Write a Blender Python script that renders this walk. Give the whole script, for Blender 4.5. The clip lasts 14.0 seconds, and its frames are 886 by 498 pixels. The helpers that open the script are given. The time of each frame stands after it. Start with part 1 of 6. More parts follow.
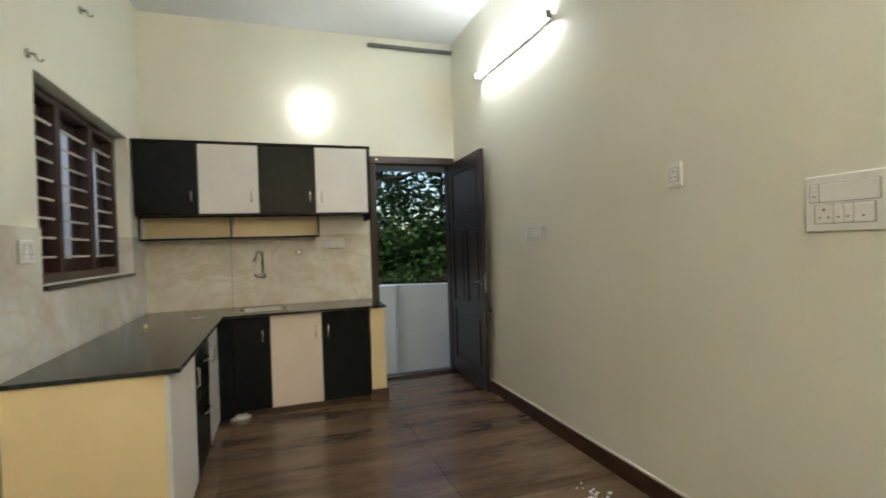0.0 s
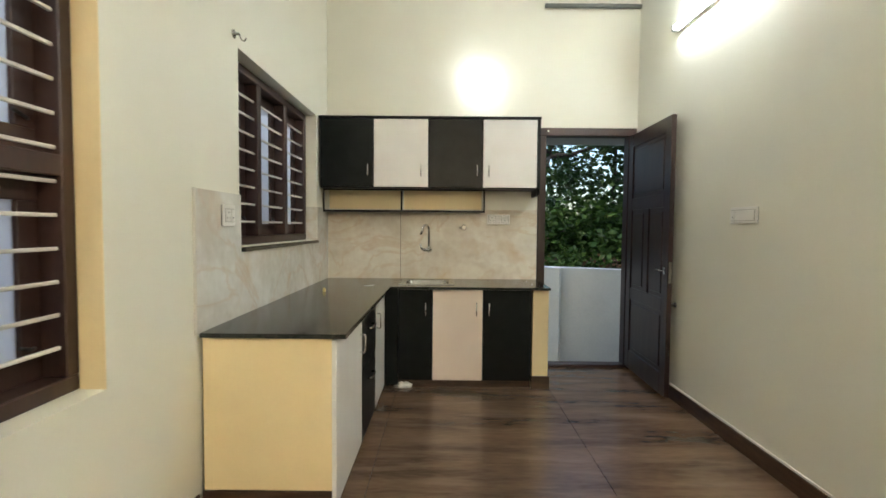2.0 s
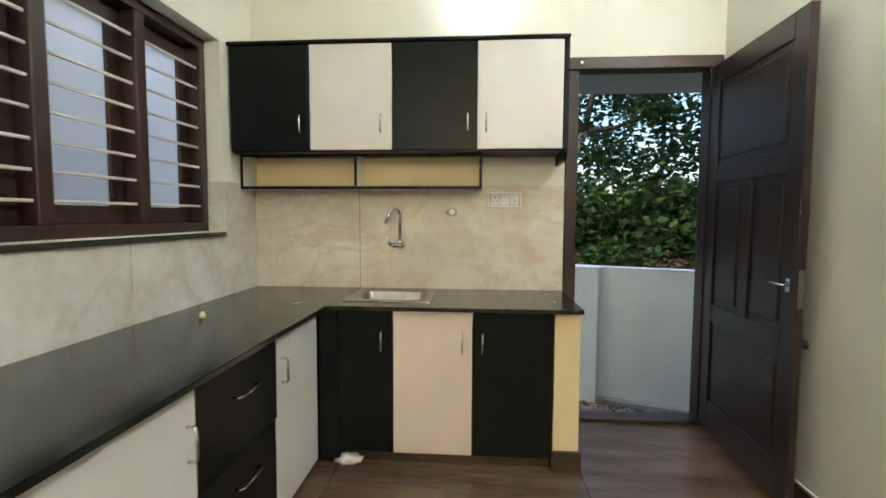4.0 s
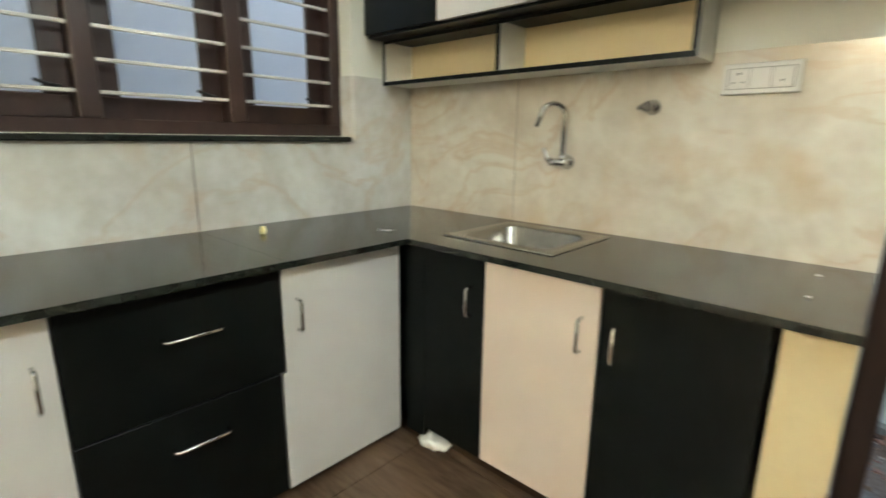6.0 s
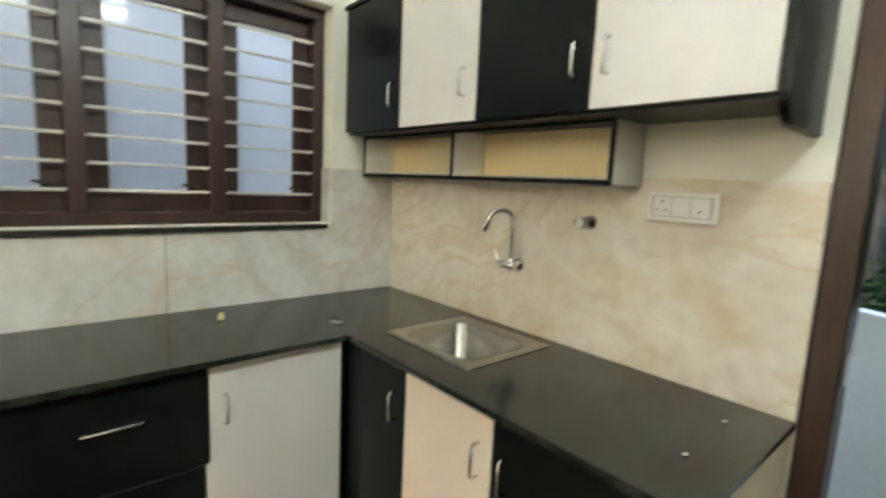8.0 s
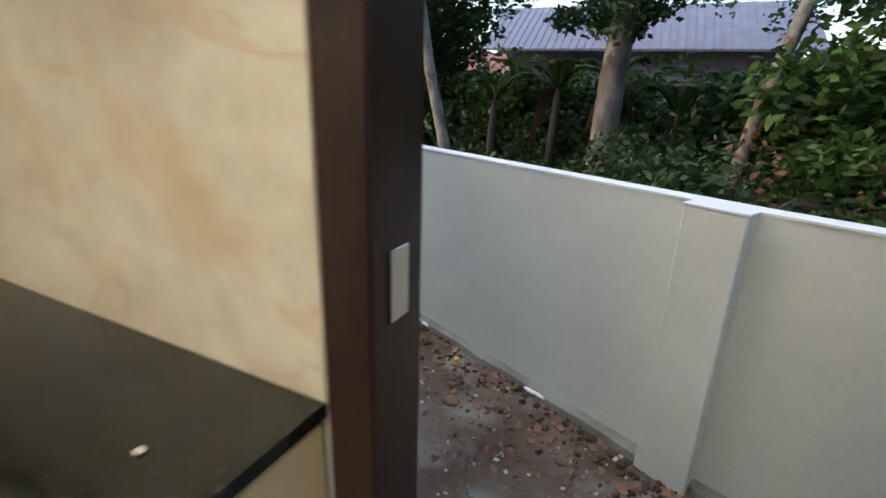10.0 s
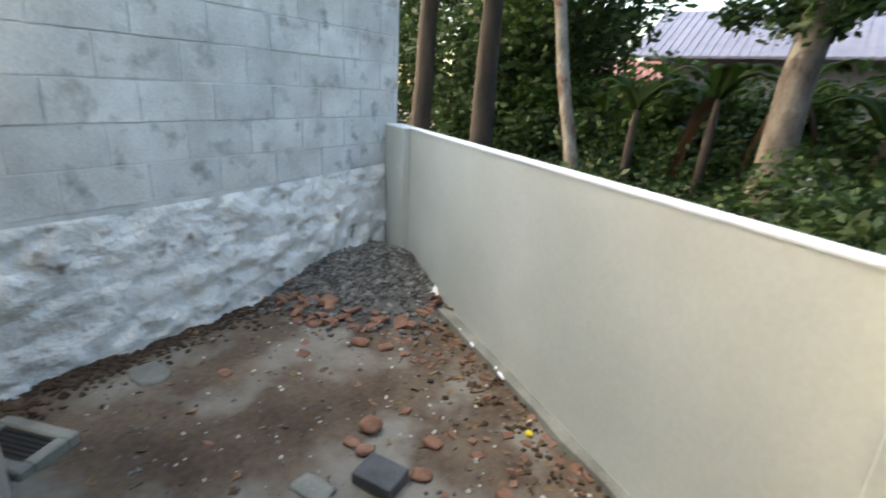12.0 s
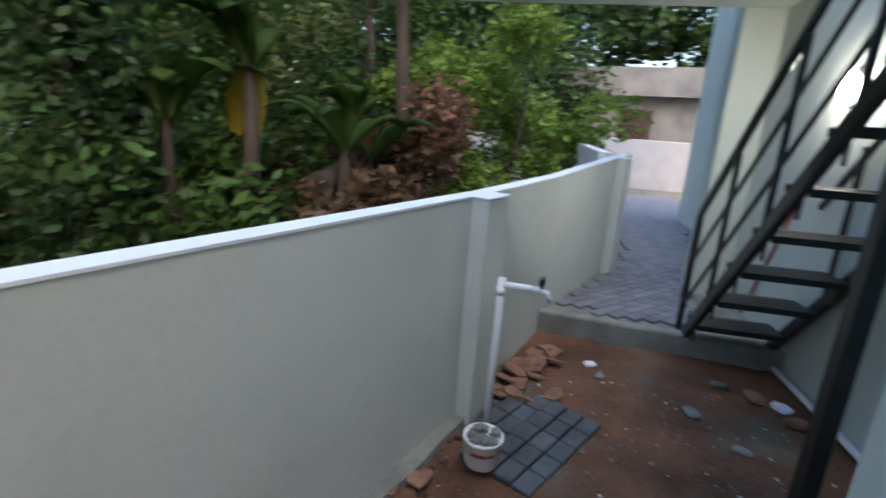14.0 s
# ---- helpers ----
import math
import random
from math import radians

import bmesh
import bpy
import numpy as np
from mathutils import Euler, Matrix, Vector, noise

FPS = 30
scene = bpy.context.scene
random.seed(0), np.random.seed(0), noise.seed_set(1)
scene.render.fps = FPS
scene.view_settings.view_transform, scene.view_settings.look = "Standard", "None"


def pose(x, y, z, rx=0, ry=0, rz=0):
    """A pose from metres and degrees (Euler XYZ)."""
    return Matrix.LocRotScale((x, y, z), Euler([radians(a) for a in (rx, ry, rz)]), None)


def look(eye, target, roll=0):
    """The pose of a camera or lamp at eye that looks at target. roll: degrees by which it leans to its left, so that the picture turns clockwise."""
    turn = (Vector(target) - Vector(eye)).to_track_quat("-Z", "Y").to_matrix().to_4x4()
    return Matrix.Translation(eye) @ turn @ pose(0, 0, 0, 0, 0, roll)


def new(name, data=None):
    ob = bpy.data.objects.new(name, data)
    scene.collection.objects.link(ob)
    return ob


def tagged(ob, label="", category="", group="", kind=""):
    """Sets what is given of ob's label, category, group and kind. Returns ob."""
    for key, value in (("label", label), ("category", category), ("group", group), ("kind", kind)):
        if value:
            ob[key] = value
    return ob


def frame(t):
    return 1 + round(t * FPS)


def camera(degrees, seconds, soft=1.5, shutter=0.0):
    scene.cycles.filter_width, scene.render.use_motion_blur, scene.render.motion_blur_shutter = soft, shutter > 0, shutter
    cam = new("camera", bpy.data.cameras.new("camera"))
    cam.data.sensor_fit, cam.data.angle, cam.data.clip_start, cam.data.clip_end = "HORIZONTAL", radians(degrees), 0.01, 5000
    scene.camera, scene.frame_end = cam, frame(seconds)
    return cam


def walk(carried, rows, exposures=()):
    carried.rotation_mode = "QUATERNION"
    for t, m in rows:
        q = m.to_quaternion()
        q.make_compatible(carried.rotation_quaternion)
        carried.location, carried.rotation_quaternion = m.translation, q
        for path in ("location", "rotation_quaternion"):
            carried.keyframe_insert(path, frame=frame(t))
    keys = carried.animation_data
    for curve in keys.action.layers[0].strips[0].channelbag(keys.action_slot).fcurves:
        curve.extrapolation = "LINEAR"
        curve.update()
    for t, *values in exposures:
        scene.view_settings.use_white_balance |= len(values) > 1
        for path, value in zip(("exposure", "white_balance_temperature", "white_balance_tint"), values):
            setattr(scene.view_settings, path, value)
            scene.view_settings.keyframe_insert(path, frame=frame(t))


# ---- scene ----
cam = camera(85.2, 14.0, soft=1.6, shutter=0.4)
PATH = [
    (0, (1.056, -4.604, 1.29), (1.703, -2.712, 1.274), -1.9),
    (0.5, (1.003, -4.687, 1.264), (1.39, -2.726, 1.217), 0.2),
    (1, (0.947, -4.723, 1.271), (1.125, -2.732, 1.22), 1.3),
    (1.5, (0.993, -4.606, 1.262), (1.053, -2.608, 1.179), 0.7),
    (2, (1.071, -4.363, 1.273), (1.061, -2.365, 1.182), 0.5),
    (2.5, (1.118, -4.005, 1.248), (1.09, -2.008, 1.144), 0.7),
    (3, (1.237, -3.628, 1.251), (1.172, -1.633, 1.132), 0.6),
    (5.3, (1.814, -2.101, 1.246), (1.128, -0.241, 0.983), 1.1),
    (5.5, (1.897, -1.99, 1.244), (1.04, -0.218, 0.888), 1.4),
    (6, (1.886, -1.782, 1.158), (0.562, -0.351, 0.709), 0.7),
    (6.5, (1.868, -1.637, 1.176), (0.155, -0.725, 0.694), 0.4),
    (7, (1.94, -1.576, 1.26), (0.128, -0.89, 0.763), 2.0),
    (7.5, (2.054, -1.585, 1.3), (0.37, -0.624, 0.811), 2.2),
    (8, (2.179, -1.509, 1.384), (0.682, -0.211, 1.113), 2.7),
    (8.5, (2.221, -1.35, 1.403), (1.084, 0.289, 1.249), 1.0),
    (8.7, (2.244, -1.249, 1.366), (1.282, 0.483, 1.088), 0.8),
    (10.8, (2.244, 0.113, 1.091), (1.399, 1.787, 0.395), 2.3),
    (11, (2.202, 0.204, 1.066), (1.193, 1.79, 0.382), 1.6),
    (11.5, (2.118, 0.243, 1.097), (0.776, 1.566, 0.429), 1.6),
    (12, (2.12, 0.269, 1.13), (0.853, 1.68, 0.495), 3.3),
    (12.5, (2.223, 0.372, 1.192), (2.0, 2.261, 0.574), 3.7),
    (12.8, (2.289, 0.383, 1.211), (2.782, 2.216, 0.579), 4.4),
    (13, (2.347, 0.391, 1.206), (3.221, 2.065, 0.546), 4.6),
    (13.2, (2.4, 0.409, 1.17), (3.633, 1.851, 0.535), 4.9),
    (13.5, (2.521, 0.401, 1.127), (4.155, 1.396, 0.544), 6.4),
    (14, (2.615, 0.405, 1.126), (4.515, 0.77, 0.62), 4.0),
]
EXPOSURES = [(0, 2.0, 6500, 8), (0.5, 2.2, 6500, 8), (1, 2.33, 6500, 8), (2, 2.38, 6500, 8), (3, 2.42, 6500, 7), (6.5, 2.88, 6350, 3), (8.0, 2.75, 6350, 4), (8.7, 2.25, 6500, 7), (10.8, 2.95, 8000, 11), (11.5, 3.25, 8600, 10), (12.05, 3.5, 8700, 10), (12.6, 2.6, 7000, 8), (13.2, 2.55, 6900, 10), (14, 2.8, 7000, 10)]
walk(cam, [(t, look(eye, target, roll)) for t, eye, target, roll in PATH], EXPOSURES)

# ---- world, sun, large lights ----
world = bpy.data.worlds.new("sky")
scene.world = world
world.use_nodes = True
wn, wl = world.node_tree.nodes, world.node_tree.links
SUN_EL, SUN_AZ = radians(28), radians(250)
sky = wn.new("ShaderNodeTexSky")
sky.sky_type = "NISHITA"
sky.sun_disc = False
sky.sun_elevation, sky.sun_rotation = SUN_EL, SUN_AZ
sky.air_density, sky.dust_density, sky.ozone_density = 1.0, 2.0, 1.5
hsv = wn.new("ShaderNodeHueSaturation")
hsv.inputs["Saturation"].default_value = 1.1
wl.new(sky.outputs[0], hsv.inputs["Color"])
# overcast: the zenith is brighter than the horizon
wc = wn.new("ShaderNodeTexCoord")
wsep = wn.new("ShaderNodeSeparateXYZ")
wl.new(wc.outputs["Generated"], wsep.inputs[0])
wmr = wn.new("ShaderNodeMapRange")
wmr.inputs["From Min"].default_value, wmr.inputs["From Max"].default_value = 0.0, 1.0
wmr.inputs["To Min"].default_value, wmr.inputs["To Max"].default_value = 0.42, 1.0
wl.new(wsep.outputs[2], wmr.inputs["Value"])
wmx = wn.new("ShaderNodeVectorMath")
wmx.operation = "SCALE"
wl.new(hsv.outputs[0], wmx.inputs[0])
wl.new(wmr.outputs[0], wmx.inputs["Scale"])
wl.new(wmx.outputs[0], wn["Background"].inputs["Color"])
wn["Background"].inputs["Strength"].default_value = 0.15

sun = new("sun", bpy.data.lights.new("sun", "SUN"))
sun.data.energy, sun.data.angle, sun.data.color = 0.3, radians(40), (1.0, 0.98, 0.95)
sun.matrix_world = look((0, 0, 8), (0.25, 0.35, 7), 0)

# ---- materials ----


def mat(name, c1, c2=None, rough=0.5, metal=0.0, scale=4.0, fine=60.0, bump=0.0, stretch=(1, 1, 1), spec=0.5,
        spots=None, spot_scale=9.0, spot_from=0.6, spot_to=0.7, rand=0.0, island=0.0, detail=6.0, bscale=None, distort=0.0, vein=None):
    """A surface of two colours mixed by coarse and fine noise, with stains, grain and relief."""
    m = bpy.data.materials.new(name)
    m.use_nodes = True
    n, l = m.node_tree.nodes, m.node_tree.links
    b = n["Principled BSDF"]
    b.inputs["Roughness"].default_value = rough
    b.inputs["Metallic"].default_value = metal
    b.inputs["Specular IOR Level"].default_value = spec
    if c2 is None:
        c2 = tuple(v * 0.9 for v in c1)
    geo = n.new("ShaderNodeNewGeometry")
    mp = n.new("ShaderNodeMapping")
    mp.inputs["Scale"].default_value = stretch
    l.new(geo.outputs["Position"], mp.inputs["Vector"])
    a = n.new("ShaderNodeTexNoise")
    a.inputs["Scale"].default_value, a.inputs["Detail"].default_value = scale, detail
    a.inputs["Distortion"].default_value = distort
    f = n.new("ShaderNodeTexNoise")
    f.inputs["Scale"].default_value, f.inputs["Detail"].default_value = fine, 3.0
    l.new(mp.outputs[0], a.inputs["Vector"])
    l.new(mp.outputs[0], f.inputs["Vector"])
    mix = n.new("ShaderNodeMath")
    mix.operation = "MULTIPLY_ADD"
    mix.inputs[1].default_value, mix.inputs[2].default_value = 0.35, -0.17
    l.new(f.outputs["Fac"], mix.inputs[0])
    add = n.new("ShaderNodeMath")
    l.new(a.outputs["Fac"], add.inputs[0])
    l.new(mix.outputs[0], add.inputs[1])
    ramp = n.new("ShaderNodeValToRGB")
    ramp.color_ramp.elements[0].position, ramp.color_ramp.elements[1].position = 0.32, 0.68
    ramp.color_ramp.elements[0].color, ramp.color_ramp.elements[1].color = (*c1, 1), (*c2, 1)
    l.new(add.outputs[0], ramp.inputs[0])
    out = ramp.outputs[0]
    if spots:
        s = n.new("ShaderNodeTexNoise")
        s.inputs["Scale"].default_value, s.inputs["Detail"].default_value = spot_scale, 8.0
        l.new(mp.outputs[0], s.inputs["Vector"])
        r = n.new("ShaderNodeMapRange")
        r.inputs["From Min"].default_value, r.inputs["From Max"].default_value = spot_from, spot_to
        l.new(s.outputs["Fac"], r.inputs["Value"])
        x = n.new("ShaderNodeMix")
        x.data_type = "RGBA"
        l.new(r.outputs[0], x.inputs[0])
        l.new(out, x.inputs[6])
        x.inputs[7].default_value = (*spots, 1)
        out = x.outputs[2]
    if vein:
        col, vs, vw = vein
        s = n.new("ShaderNodeTexNoise")
        s.inputs["Scale"].default_value, s.inputs["Detail"].default_value, s.inputs["Distortion"].default_value = vs, 5.0, 1.6
        l.new(mp.outputs[0], s.inputs["Vector"])
        q = n.new("ShaderNodeMath")
        q.operation = "SUBTRACT"
        q.inputs[1].default_value = 0.5
        l.new(s.outputs["Fac"], q.inputs[0])
        q2 = n.new("ShaderNodeMath")
        q2.operation = "ABSOLUTE"
        l.new(q.outputs[0], q2.inputs[0])
        r2 = n.new("ShaderNodeMapRange")
        r2.inputs["From Min"].default_value, r2.inputs["From Max"].default_value = 0.0, vw
        r2.inputs["To Min"].default_value, r2.inputs["To Max"].default_value = 0.48, 0.0
        l.new(q2.outputs[0], r2.inputs["Value"])
        q3 = n.new("ShaderNodeMath")
        q3.operation = "MULTIPLY"
        l.new(r2.outputs[0], q3.inputs[0])
        l.new(a.outputs["Fac"], q3.inputs[1])
        x = n.new("ShaderNodeMix")
        x.data_type = "RGBA"
        l.new(q3.outputs[0], x.inputs[0])
        l.new(out, x.inputs[6])
        x.inputs[7].default_value = (*col, 1)
        out = x.outputs[2]
    if rand or island:
        info = n.new("ShaderNodeObjectInfo") if rand else geo
        v = n.new("ShaderNodeMapRange")
        k = rand or island
        v.inputs["To Min"].default_value, v.inputs["To Max"].default_value = 1 - k, 1 + k
        l.new(info.outputs["Random"] if rand else geo.outputs["Random Per Island"], v.inputs["Value"])
        h = n.new("ShaderNodeHueSaturation")
        l.new(v.outputs[0], h.inputs["Value"])
        l.new(out, h.inputs["Color"])
        out = h.outputs[0]
    l.new(out, b.inputs["Base Color"])
    if bump:
        bp = n.new("ShaderNodeBump")
        bp.inputs["Strength"].default_value, bp.inputs["Distance"].default_value = 1.0, bump
        if bscale:
            g = n.new("ShaderNodeTexNoise")
            g.inputs["Scale"].default_value, g.inputs["Detail"].default_value = bscale, 6.0
            l.new(mp.outputs[0], g.inputs["Vector"])
            l.new(g.outputs["Fac"], bp.inputs["Height"])
        else:
            l.new(add.outputs[0], bp.inputs["Height"])
        l.new(bp.outputs[0], b.inputs["Normal"])
    return m


def glow(name, color, strength):
    m = bpy.data.materials.new(name)
    m.use_nodes = True
    b = m.node_tree.nodes["Principled BSDF"]
    b.inputs["Base Color"].default_value = (0.8, 0.8, 0.8, 1)
    b.inputs["Emission Color"].default_value = (*color, 1)
    b.inputs["Emission Strength"].default_value = strength
    return m


def glassy(name, color, rough, ior=1.45):
    m = bpy.data.materials.new(name)
    m.use_nodes = True
    b = m.node_tree.nodes["Principled BSDF"]
    b.inputs["Base Color"].default_value = (*color, 1)
    b.inputs["Transmission Weight"].default_value = 1.0
    b.inputs["Roughness"].default_value = rough
    b.inputs["IOR"].default_value = ior
    return m


def frosted():
    m = bpy.data.materials.new("frosted glass")
    m.use_nodes = True
    n, l = m.node_tree.nodes, m.node_tree.links
    tr = n.new("ShaderNodeBsdfTranslucent")
    tr.inputs[0].default_value = (0.86, 0.90, 0.97, 1)
    gl = n.new("ShaderNodeBsdfGlossy")
    gl.inputs["Roughness"].default_value = 0.08
    mx = n.new("ShaderNodeMixShader")
    mx.inputs[0].default_value = 0.07
    wave = n.new("ShaderNodeTexNoise")
    wave.inputs["Scale"].default_value = 160
    bp = n.new("ShaderNodeBump")
    bp.inputs["Distance"].default_value = 0.001
    l.new(wave.outputs["Fac"], bp.inputs["Height"])
    l.new(bp.outputs[0], tr.inputs["Normal"])
    l.new(tr.outputs[0], mx.inputs[1])
    l.new(gl.outputs[0], mx.inputs[2])
    l.new(mx.outputs[0], n["Material Output"].inputs[0])
    return m


CREAM = mat("cream wall paint", (0.76, 0.745, 0.645), (0.73, 0.715, 0.61), 0.45, bump=0.0015, scale=1.3, fine=90)
YELLOW = mat("yellow wall paint", (0.82, 0.67, 0.39), (0.78, 0.63, 0.36), 0.45, bump=0.0012, scale=2, fine=90)
CEIL = mat("white ceiling paint", (0.80, 0.82, 0.82), (0.76, 0.78, 0.78), 0.6, scale=1.5)
WOODTILE = mat("wood look floor tile", (0.072, 0.044, 0.027), (0.17, 0.108, 0.067), 0.22, scale=1.2, fine=14, stretch=(0.8, 4.2, 1), distort=0.3,
               bump=0.0006, rand=0.10, spots=(0.21, 0.145, 0.10), spot_scale=2.2, spot_from=0.52, spot_to=0.80)
GROUT = mat("pale brown grout", (0.17, 0.125, 0.095), None, 0.8)
SHADEGREY = mat("shaded recess", (0.30, 0.28, 0.25), None, 0.7)
SKIRT = mat("brown skirting tile", (0.035, 0.018, 0.010), (0.085, 0.045, 0.022), 0.3, scale=6, stretch=(1, 1, 6))
BLACK = mat("matt black laminate", (0.004, 0.0055, 0.005), (0.007, 0.0085, 0.008), 0.30, scale=10, fine=200, bump=0.0002, spec=0.16)
WHITE = mat("cream white laminate", (0.72, 0.70, 0.67), (0.69, 0.67, 0.64), 0.35, scale=6, fine=160)
# copy of the white laminate with the warm light on south-facing doors mixed in
WARMLIT_WHITE = mat("beige laminate", (0.80, 0.68, 0.58), (0.77, 0.65, 0.55), 0.35, scale=6, fine=160)
INNER = mat("pale board", (0.78, 0.76, 0.70), (0.75, 0.73, 0.66), 0.3)
GRANITE = mat("black granite", (0.009, 0.011, 0.009), (0.026, 0.030, 0.024), 0.15, scale=14, fine=320, spec=0.6, spots=(0.045, 0.05, 0.042), spot_scale=70, spot_from=0.62, spot_to=0.75)
MARBLE = mat("veined beige tile", (0.56, 0.54, 0.48), (0.74, 0.735, 0.70), 0.2, scale=2.0, fine=20, distort=1.0,
             spots=(0.60, 0.50, 0.38), spot_scale=3.0, spot_from=0.56, spot_to=0.75, vein=((0.50, 0.30, 0.12), 1.5, 0.035))
MARBLE2 = mat("veined warm beige tile", (0.60, 0.525, 0.42), (0.76, 0.715, 0.61), 0.2, scale=2.4, fine=20, distort=1.0,
              spots=(0.60, 0.46, 0.30), spot_scale=3.4, spot_from=0.56, spot_to=0.74, vein=((0.50, 0.28, 0.10), 1.9, 0.035))
BROWNWOOD = mat("dark brown painted wood", (0.028, 0.013, 0.010), (0.05, 0.024, 0.018), 0.38, scale=8, fine=120, stretch=(1, 1, 0.2), bump=0.0004)
DOORWOOD = mat("dark varnished door", (0.022, 0.012, 0.011), (0.045, 0.026, 0.023), 0.33, scale=5, fine=90, stretch=(5, 5, 0.6), bump=0.0004)
BARPAINT = mat("white bar paint", (0.70, 0.68, 0.62), None, 0.4)
TRIM = mat("grey plaster edge", (0.62, 0.59, 0.51), None, 0.6)
CHROME = mat("chrome", (0.75, 0.75, 0.74), (0.68, 0.68, 0.67), 0.12, 1.0)
STEEL = mat("brushed steel", (0.46, 0.445, 0.40), (0.34, 0.33, 0.30), 0.26, 1.0, scale=20, stretch=(1, 12, 1))
PLASTIC = mat("white plastic", (0.78, 0.77, 0.73), (0.74, 0.73, 0.69), 0.3)
DARKP = mat("dark plastic", (0.02, 0.02, 0.02), None, 0.4)
GREYP = mat("grey pipe", (0.16, 0.17, 0.16), None, 0.5)
FROST = frosted()
EXTWALL = mat("pale green exterior paint", (0.56, 0.60, 0.55), (0.50, 0.54, 0.49), 0.6, scale=0.9, fine=50, bump=0.002)
COMPWALL = mat("pale compound wall paint", (0.60, 0.63, 0.59), (0.50, 0.53, 0.50), 0.6, scale=1.1, fine=40, bump=0.003,
               spots=(0.47, 0.50, 0.46), spot_scale=0.7, spot_from=0.5, spot_to=0.75)
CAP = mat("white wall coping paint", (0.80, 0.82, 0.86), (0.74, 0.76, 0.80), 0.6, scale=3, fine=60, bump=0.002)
PUREW = mat("white wall paint", (0.80, 0.81, 0.83), (0.74, 0.75, 0.77), 0.6, scale=2, fine=40, bump=0.002)
BLOCK = mat("whitewashed concrete block", (0.54, 0.535, 0.51), (0.80, 0.795, 0.77), 0.9, scale=3, fine=55, bump=0.008,
            spots=(0.30, 0.30, 0.29), spot_scale=7, spot_from=0.56, spot_to=0.75, rand=0.07)
MORTAR = mat("pale mortar", (0.60, 0.60, 0.58), (0.80, 0.79, 0.77), 0.9, scale=8, fine=60, bump=0.004)
RUBBLE = mat("whitewashed rubble", (0.64, 0.63, 0.60), (0.84, 0.83, 0.80), 0.9, scale=4, fine=40, bump=0.06, bscale=11,
             spots=(0.20, 0.15, 0.11), spot_scale=5.5, spot_from=0.62, spot_to=0.72)
SOIL = mat("damp soil", (0.060, 0.036, 0.022), (0.155, 0.115, 0.082), 0.9, scale=2.2, fine=28, bump=0.03,
           spots=(0.215, 0.195, 0.165), spot_scale=1.9, spot_from=0.50, spot_to=0.62)
REDSOIL = mat("red soil", (0.070, 0.028, 0.013), (0.185, 0.082, 0.042), 0.9, scale=2.2, fine=30, bump=0.03,
              spots=(0.125, 0.098, 0.068), spot_scale=1.5, spot_from=0.55, spot_to=0.68)
CONC = mat("raw concrete", (0.15, 0.15, 0.13), (0.26, 0.26, 0.23), 0.85, scale=5, fine=60, bump=0.006)
STONE = mat("crushed stone", (0.065, 0.06, 0.055), (0.19, 0.185, 0.175), 0.85, scale=12, island=0.5)
CLAY = mat("broken clay tile", (0.16, 0.072, 0.045), (0.26, 0.135, 0.09), 0.85, scale=14, bump=0.004, island=0.25)
PAVER = mat("grey paver", (0.045, 0.048, 0.052), (0.095, 0.10, 0.11), 0.6, scale=8, fine=90, bump=0.003, rand=0.18)
PAVER2 = mat("lilac grey paver", (0.14, 0.135, 0.15), (0.21, 0.20, 0.23), 0.7, scale=6, fine=90, bump=0.003, rand=0.15)
BLACKSTEEL = mat("black painted steel", (0.012, 0.014, 0.014), (0.022, 0.026, 0.026), 0.35, scale=10, fine=80)
BARK = mat("brown bark", (0.018, 0.013, 0.010), (0.055, 0.040, 0.031), 0.9, scale=5, fine=40, stretch=(1, 1, 0.3), bump=0.02)
PALEBARK = mat("mottled pale bark", (0.10, 0.085, 0.07), (0.25, 0.23, 0.20), 0.9, scale=8, fine=40, stretch=(1, 1, 0.6), bump=0.006,
               spots=(0.10, 0.05, 0.035), spot_scale=7, spot_from=0.56, spot_to=0.64)


def leafmat(name, c1, c2, rough=0.5):
    m = mat(name, c1, c2, rough, scale=1.5, fine=8, island=0.45)
    n, l = m.node_tree.nodes, m.node_tree.links
    b = n["Principled BSDF"]
    b.inputs["Specular IOR Level"].default_value = 0.22
    tr = n.new("ShaderNodeBsdfTranslucent")
    l.new(b.inputs["Base Color"].links[0].from_socket, tr.inputs[0])
    mx = n.new("ShaderNodeMixShader")
    mx.inputs[0].default_value = 0.3
    l.new(b.outputs[0], mx.inputs[1])
    l.new(tr.outputs[0], mx.inputs[2])
    l.new(mx.outputs[0], n["Material Output"].inputs[0])
    return m


LEAF = leafmat("green leaves", (0.022, 0.054, 0.012), (0.060, 0.115, 0.027))
DARKLEAF = leafmat("dark green leaves", (0.014, 0.034, 0.012), (0.042, 0.082, 0.026))
OLIVELEAF = leafmat("olive green leaves", (0.035, 0.050, 0.014), (0.075, 0.095, 0.028))
RUSTLEAF = leafmat("rust brown leaves", (0.15, 0.065, 0.045), (0.30, 0.16, 0.115))
LIMELEAF = leafmat("yellow green leaves", (0.08, 0.15, 0.02), (0.16, 0.24, 0.05))
DRYLEAF = leafmat("dry leaves", (0.06, 0.036, 0.02), (0.14, 0.085, 0.05))
YLEAF = leafmat("yellow leaf", (0.45, 0.32, 0.04), (0.5, 0.38, 0.06))
BANANA = leafmat("banana leaf", (0.030, 0.072, 0.014), (0.075, 0.14, 0.03))
GREYBARK = mat("lichened grey brown bark", (0.045, 0.036, 0.030), (0.14, 0.12, 0.10), 0.9, scale=6, fine=40, stretch=(1, 1, 0.5), bump=0.012,
               spots=(0.22, 0.21, 0.19), spot_scale=5, spot_from=0.58, spot_to=0.66)
